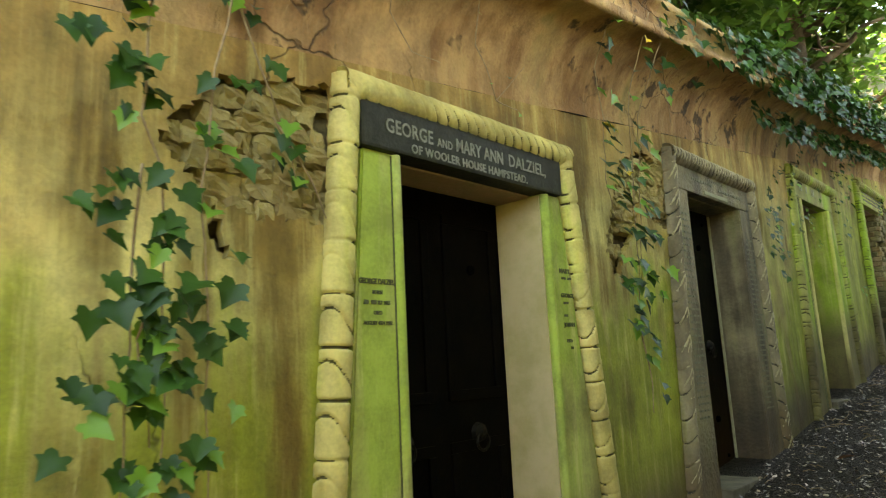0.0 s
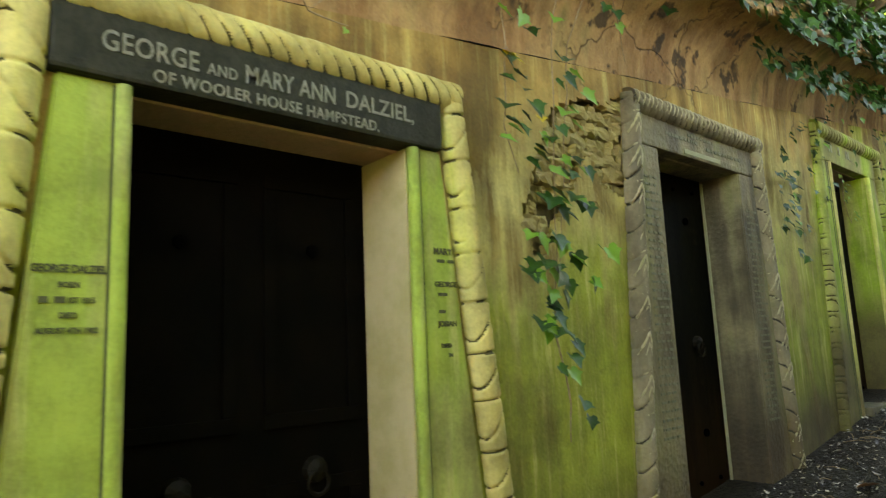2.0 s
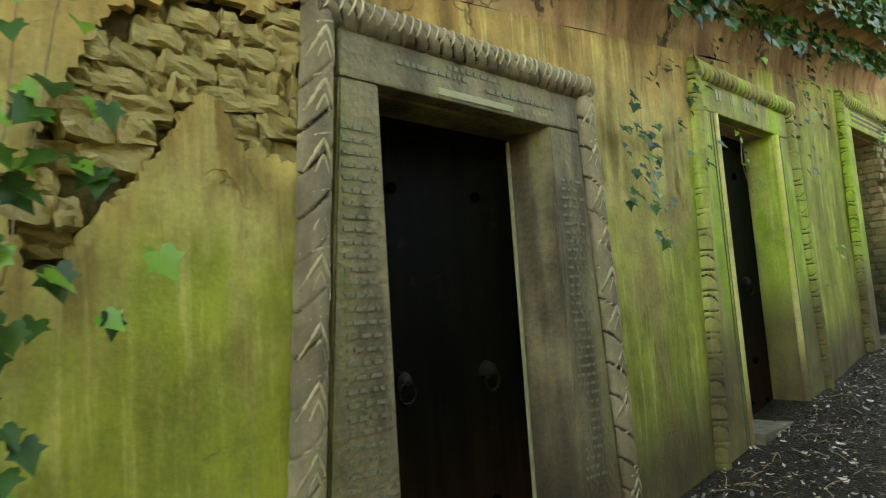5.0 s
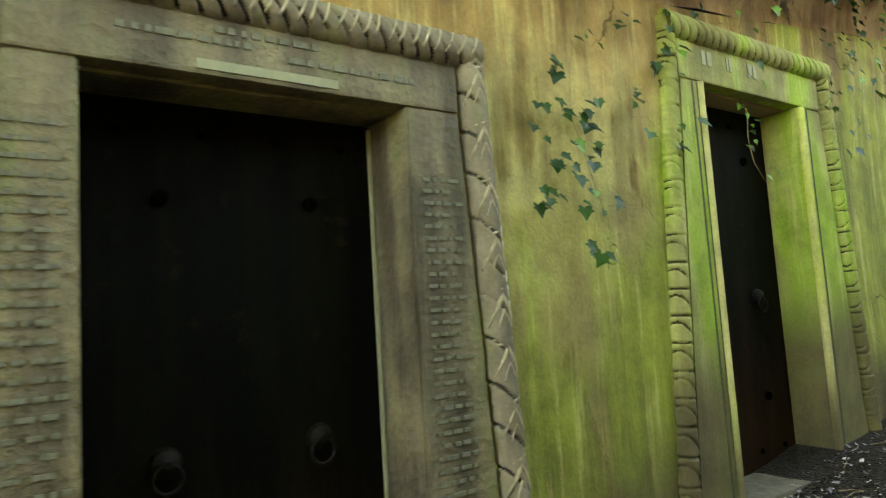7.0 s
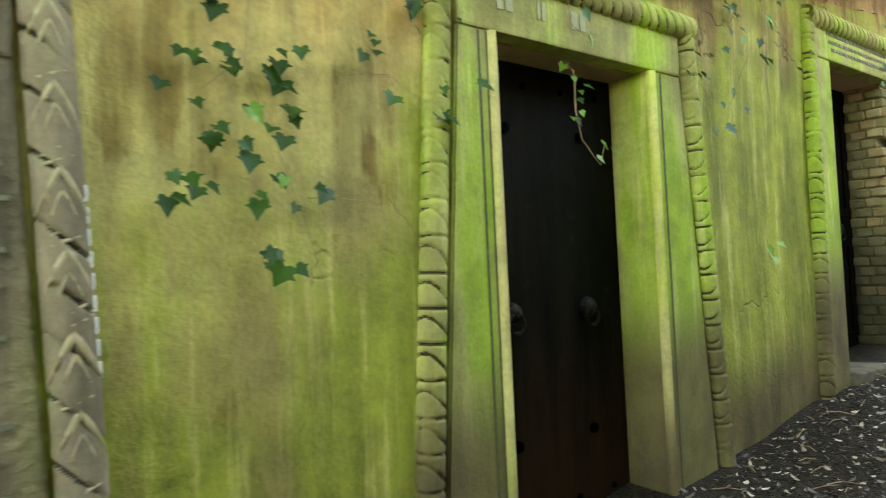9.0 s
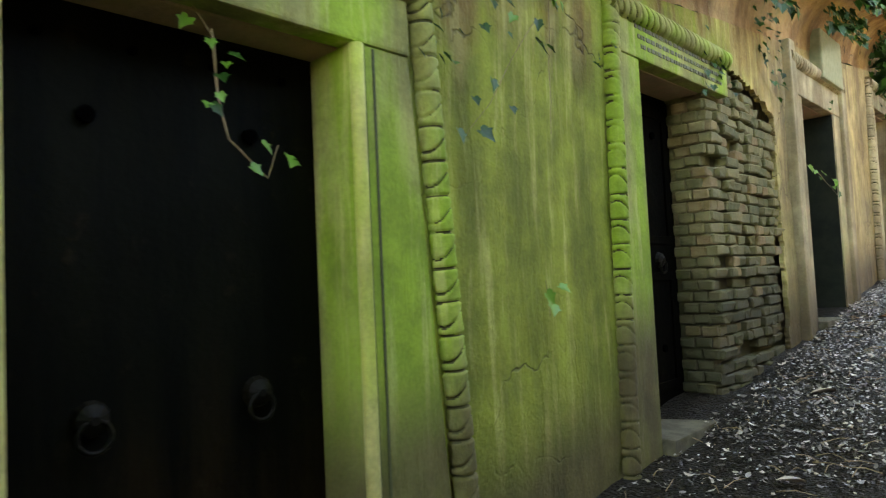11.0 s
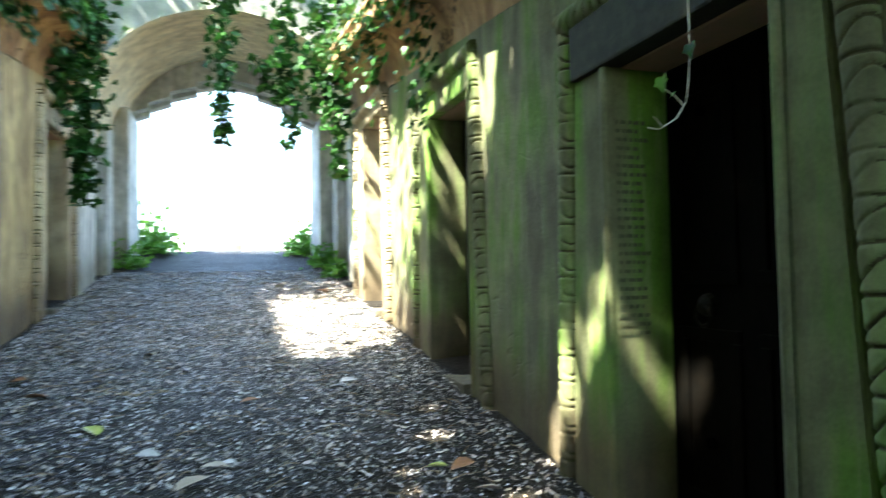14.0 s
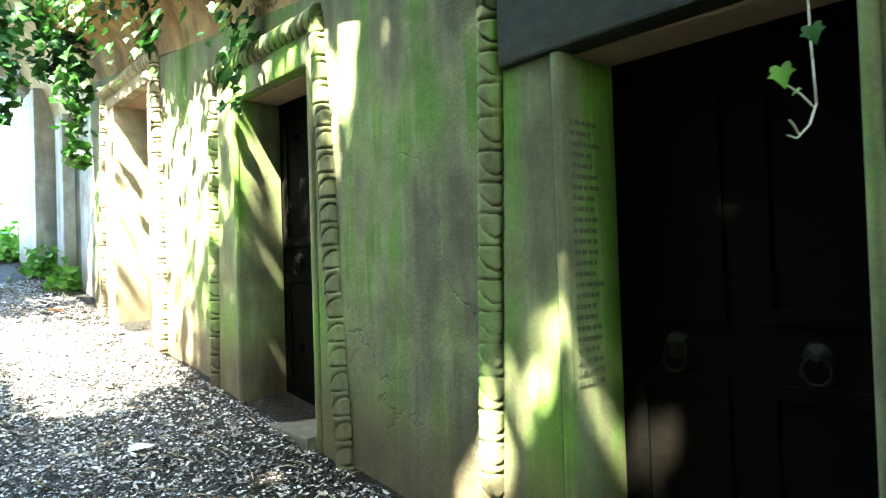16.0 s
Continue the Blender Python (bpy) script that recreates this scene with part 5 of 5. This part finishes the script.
# ---- trees on the banks ----
def tree(label, base, lean, height, crown_r, leaves, seed, spread=1.0, gaps=-0.12):
    """Tapered trunk, forking limbs, and a loose crown of single leaves."""
    rnd = random.Random(seed)
    root = empty("tree", base)
    b = Vector((0, 0, 0))
    tip = Vector((lean[0], lean[1], height))
    trunk = [b + Vector((0, 0, -0.6))] + [b.lerp(tip, k / 8) + noise.noise_vector(Vector((seed, k * 0.7, 0))) * 0.18 * (k > 0) for k in range(9)]
    part("trunk", tube(trunk, [0.30 - 0.022 * k for k in range(10)], 10), BARK, root, "", True)
    ends = []
    for k in range(9):
        st = trunk[3 + k % 6]
        a = 2.4 * k + rnd.uniform(-0.4, 0.4)
        ln = crown_r * rnd.uniform(0.6, 1.0)
        e = st + Vector((math.cos(a) * ln, math.sin(a) * ln, ln * rnd.uniform(0.25, 0.8)))
        pts = [st.lerp(e, t / 6) + noise.noise_vector(Vector((k, t * 0.6, seed))) * 0.25 * (t > 0) for t in range(7)]
        part("limb", tube(pts, [0.10 - 0.013 * t for t in range(7)], 7), BARK, root, "", True)
        ends += pts[2:]
        for q in range(3):
            s2 = pts[2 + q]
            e2 = s2 + Vector((rnd.uniform(-1, 1), rnd.uniform(-1, 1), rnd.uniform(-0.3, 0.8))) * crown_r * 0.45
            p2 = [s2.lerp(e2, t / 4) + noise.noise_vector(Vector((k + q, t * 0.8, seed + 2))) * 0.12 * (t > 0) for t in range(5)]
            part("limb", tube(p2, [0.035 - 0.006 * t for t in range(5)], 5), BARK, root, "", True)
            ends += p2[1:]
    verts, faces = [], []
    for k in range(leaves):
        c = rnd.choice(ends)
        p = c + Vector((rnd.gauss(0, 0.55), rnd.gauss(0, 0.55), rnd.gauss(0, 0.35))) * spread
        if noise.noise((p + Vector(base)) * 0.75) < gaps:
            continue
        w = p + Vector(base)
        # leaves on the sun's way to a chosen patch are left out
        q = w - SUN_FROM * ((w.z - 1.35) / SUN_FROM.z)
        if any(((q.x - x) / rx) ** 2 + ((q.y - y) / ry) ** 2 < 1 and noise.noise(Vector((q.x, q.y * 0.8, 0.5)) * 4.2) + 0.4 * noise.noise(Vector((q.x, q.y, 4.5)) * 9.0) < k for x, y, rx, ry, k in THIN):
            continue
        m = Euler((rnd.uniform(-0.9, 0.9), rnd.uniform(-0.9, 0.9), rnd.uniform(0, 6.28))).to_matrix()
        s = rnd.uniform(0.12, 0.24)
        o = len(verts)
        for v in ((0, 0, 0), (0.30, 0.45, 0.05), (0, 1, -0.05), (-0.30, 0.45, 0.05)):
            verts.append(tuple(p + m @ (Vector(v) * s)))
        faces.append((o, o + 1, o + 2, o + 3))
    part("crown", (verts, faces), CROWN, root, "loose green leafy crown")
    return tagged(root, label, "tree", "trees on the banks")


for spec in TREES:
    tree(*spec)


# ---- bricks and decayed stones where the render is gone ----
def brick_mesh(name, l, d, h, seed, worn=0.006):
    bm = block(-d / 2, d / 2, -l / 2, l / 2, -h / 2, h / 2, 0)
    bmesh.ops.bevel(bm, geom=bm.edges[:], offset=0.009, segments=1, affect="EDGES")
    for v in bm.verts:
        v.co += noise.noise_vector(v.co * 22 + Vector((seed * 7, 0, 0))) * worn
    me = bpy.data.meshes.new(name)
    bm.to_mesh(me)
    bm.free()
    return me


def rubble_mesh(name, l, d, h, seed):
    """A stone eaten away by weather: a lump with pits and a crumbling face."""
    bm = bmesh.new()
    bmesh.ops.create_cube(bm, size=1)
    bmesh.ops.subdivide_edges(bm, edges=bm.edges[:], cuts=3, use_grid_fill=True)
    off = Vector((seed * 3.7, seed * 1.3, 0))
    for v in bm.verts:
        c = v.co.copy()
        c *= 1.0 - 0.16 * (max(abs(c.x), abs(c.y), abs(c.z)) * 2) * max(0.0, (c * 2).length - 1.1)
        v.co = Vector((c.x * d, c.y * l, c.z * h))
        v.co += noise.noise_vector(v.co * 14 + off) * 0.020 + noise.noise_vector(v.co * 40 + off) * 0.011
        if v.co.x > 0:
            v.co.x -= 0.045 * max(0.0, noise.noise(v.co * 26 + off))
    me = bpy.data.meshes.new(name)
    bm.to_mesh(me)
    bm.free()
    return me


core = bpy.data.objects["wall_core_west"]
STRETCH = [brick_mesh("brick", 0.208, 0.10, 0.064, k, 0.013) for k in range(5)]
HEAD = [brick_mesh("brick", 0.102, 0.10, 0.064, k + 9, 0.013) for k in range(4)]
STONES = [rubble_mesh("stone", 0.158, 0.08, 0.094, k + 20) for k in range(9)]
for me in STRETCH + HEAD:
    me.materials.append(BRICK)
for me in HEAD[3:]:
    me.materials[0] = BRICK_WARM
for me in STONES:
    me.materials.append(RUBBLE)
rb = random.Random(31)
for row in range(31):
    h = 0.02 + row * 0.0735
    y = 11.14 + (0.0 if row % 2 else 0.0)
    k = row
    while y < 12.5:
        head = rb.random() < 0.55
        l = 0.116 if head else 0.226
        yc = y + l / 2
        if lost(-1, yc, h) and rb.random() > 0.04:
            ob = new("brick", rb.choice(HEAD if head else STRETCH))
            deep = 0.0 if yc < 11.50 else (0.035 if yc < 11.62 else 0.012)
            ob.matrix_basis = pose(LEFT - 0.047 - deep + rb.uniform(-0.034, 0.014), yc, ground(11.8) + (0.03 if h > 0.2 else 0) + h - 0.06 + rb.uniform(-0.003, 0.003), rb.uniform(-1.5, 1.5), rb.uniform(-2, 2), rb.uniform(-2.5, 2.5))
            ob.parent = core
        y += l
        k += 1
    # the reveal of the same jamb
    for dx, pool in (((0.075, HEAD), (0.185, HEAD)) if row % 2 else ((0.115, HEAD), (0.225, HEAD))):
        ob = new("brick", rb.choice(pool))
        ob.matrix_basis = pose(LEFT - dx - 0.05 + 0.045, 11.185 + rb.uniform(-0.010, 0.006), ground(11.8) - 0.03 + h, 0, rb.uniform(-2, 2), 90 + rb.uniform(-2, 2))
        ob.parent = core
for y0, y1, z0, z1 in ((0.74, 1.46, 2.03, 2.66), (3.36, 4.28, 1.96, 2.92)):
    z, row = z0, 0
    while z < z1:
        y = y0 - (0.08 if row % 2 else 0)
        while y < y1:
            l = rb.choice((0.07, 0.10, 0.14, 0.18))
            yc = y + l / 2
            if lost(-1, yc, z - ground(yc)):
                if rb.random() > 0.03:
                    ob = new("stone", rb.choice(STONES))
                    ob.matrix_basis = pose(LEFT - 0.062 + rb.uniform(-0.026, 0.022), yc, z + rb.uniform(-0.008, 0.008), rb.uniform(-5, 5), rb.uniform(-5, 5), rb.uniform(-6, 6)) @ Matrix.Diagonal((1, l / 0.156, rb.uniform(0.76, 0.9), 1))
                    ob.parent = core
            y += l
        z += 0.078
        row += 1


# ---- the path's litter ----
def scatter_y(r):
    return 4.0 + 15.5 * r.random()


rg = random.Random(8)
def chips(name, label, count, size, material, flat, seed):
    r = random.Random(seed)
    verts, faces = [], []
    for k in range(count):
        y = scatter_y(r) if material is not CHIP else 10.0 + 9.5 * r.random()
        if material is CHIP and r.random() > (y - 10.0) / 5.0:
            continue
        if material is not CHIP and y < 10.5 and r.random() < 0.6:
            continue
        x = r.uniform(LEFT + 0.05, RIGHT - 0.05)
        z = ground(y) + noise.noise(Vector((x * 1.5, y * 1.5, 0))) * 0.025 + noise.noise(Vector((x * 5, y * 5, 2))) * 0.01 + 0.05 * max(0.0, abs(x + 0.26) - 1.1)
        s = size[0] + (size[1] - size[0]) * r.random() ** 2.2
        m = Euler((r.uniform(-0.5, 0.5), r.uniform(-0.5, 0.5), r.uniform(0, 6.28))).to_matrix()
        o = len(verts)
        for v in ((1, 0.2, 0), (0.1, 0.8, 0), (-0.9, 0.25, 0), (-0.3, -0.8, 0), (0.55, -0.6, 0), (0.05, 0, flat)):
            q = m @ (Vector(v) * s * r.uniform(0.8, 1.2))
            verts.append((x + q.x, y + q.y, z + q.z + s * 0.12))
        faces += [(o + i, o + (i + 1) % 5, o + 5) for i in range(5)]
    return tagged(part(name, (verts, faces), material), label, "gravel", kind="stuff")


chips("gravel", "dark and pale gravel chips on the path", 90000, (0.0045, 0.0165), CHIP, 0.6, 1)
chips("leaf_crumbs", "crumbled dry leaves over the gravel", 9000, (0.007, 0.022), DRY, 0.15, 2)


def litter(name, label, count, size, material, seed):
    """Torn, curled bits of leaf and bark, longer than wide."""
    r = random.Random(seed)
    verts, faces = [], []
    for k in range(count):
        y, x = scatter_y(r), r.uniform(LEFT + 0.05, RIGHT - 0.05)
        edge = abs(x + 0.26) / 1.6
        if y < 10.5 and r.random() < 0.6:
            continue
        if noise.noise(Vector((x * 1.3, y * 1.3, seed))) + 0.5 * edge + r.uniform(-0.3, 0.3) < 0.0:
            continue
        z = ground(y) + noise.noise(Vector((x * 1.5, y * 1.5, 0))) * 0.025 + noise.noise(Vector((x * 5, y * 5, 2))) * 0.01 + 0.05 * max(0.0, abs(x + 0.26) - 1.1)
        s = size[0] + (size[1] - size[0]) * r.random() ** 2
        m = Euler((r.uniform(-0.6, 0.6), r.uniform(-0.5, 0.5), r.uniform(0, 6.28))).to_matrix()
        curl = r.uniform(0.1, 0.45)
        o = len(verts)
        for u, w, c in ((-1, 0, 1), (-0.4, 0.42, 0.2), (-0.4, -0.36, 0.25), (0.35, 0.38, 0.2), (0.4, -0.40, 0.15), (1, 0.05, 1)):
            q = m @ (Vector((u, w * r.uniform(0.6, 1.2), c * curl)) * s)
            verts.append((x + q.x, y + q.y, z + q.z + 0.012 + 0.2 * s))
        faces += [(o, o + 2, o + 1), (o + 1, o + 2, o + 4, o + 3), (o + 3, o + 4, o + 5)]
    return tagged(part(name, (verts, faces), material, smooth=True), label, "leaf litter", kind="stuff")


LITTER = plain("leaf_litter", (0.022, 0.015, 0.010), (0.62, 0.52, 0.41), 25, 0.36, relief=0.4, random_tint=0.95, gloss=0.7, skew=2.0)
litter("leaf_litter", "torn brown and pale leaf litter over the path", 46000, (0.008, 0.028), LITTER, 21)


def twigs(count, seed):
    r = random.Random(seed)
    pieces = []
    for k in range(count):
        y, x = scatter_y(r), r.uniform(LEFT + 0.1, RIGHT - 0.1)
        a, l = r.uniform(0, 3.14), r.uniform(0.04, 0.16)
        z = ground(y) + 0.018 + 0.05 * max(0.0, abs(x + 0.26) - 1.1)
        d = Vector((math.cos(a), math.sin(a), 0.135 * math.sin(a))) * l
        p = Vector((x, y, z))
        pieces.append(tube([p, p + d * 0.5 + Vector((r.uniform(-0.01, 0.01), r.uniform(-0.01, 0.01), 0.01)), p + d], [0.003, 0.0025, 0.0015], 4))
    return joined(pieces)


tagged(part("twigs", twigs(1300, 3), STEM), "fine dry twigs over the path", "twigs", kind="stuff")
FV, FF = leaf_shape(False, 0.25)
FALLEN = [mesh_of("fallen_leaf", [(x, y, z + 0.1 * y * y + 0.03) for x, y, z in FV], FF, m, True) for m in (DRY, DRY_PALE, DRY_BROWN, YELLOW_GREEN)]
SPOTS = [(-1.39, 13.29, 2), (-0.84, 12.46, 3), (-0.34, 12.50, 1), (-0.14, 11.97, 1), (-0.62, 12.15, 1), (0.57, 13.15, 1), (0.15, 13.91, 1), (0.86, 11.64, 3), (1.0, 11.64, 2), (-0.46, 13.74, 1), (-0.10, 12.88, 2), (-1.41, 11.51, 0), (0.35, 12.61, 1), (1.0, 11.28, 0)]
for k in range(46):
    SPOTS.append((rg.uniform(LEFT + 0.2, RIGHT - 0.2), scatter_y(rg), rg.choice((0, 0, 1, 1, 2))))
NAMES = ("dry tan fallen leaf on the gravel", "pale curled fallen leaf on the gravel", "rust-brown fallen leaf on the gravel", "yellow-green fallen leaf on the gravel")
for x, y, k in SPOTS:
    ob = new("fallen_leaf", FALLEN[k])
    z = ground(y) + noise.noise(Vector((x * 1.5, y * 1.5, 0))) * 0.025 + noise.noise(Vector((x * 5, y * 5, 2))) * 0.01 + 0.05 * max(0.0, abs(x + 0.26) - 1.1)
    ob.matrix_basis = pose(x, y, z + 0.012, rg.uniform(-12, 16), rg.uniform(-14, 14), rg.uniform(0, 360)) @ Matrix.Scale(rg.uniform(0.09, 0.17), 4)
    tagged(ob, NAMES[k], "leaf", "fallen leaves")
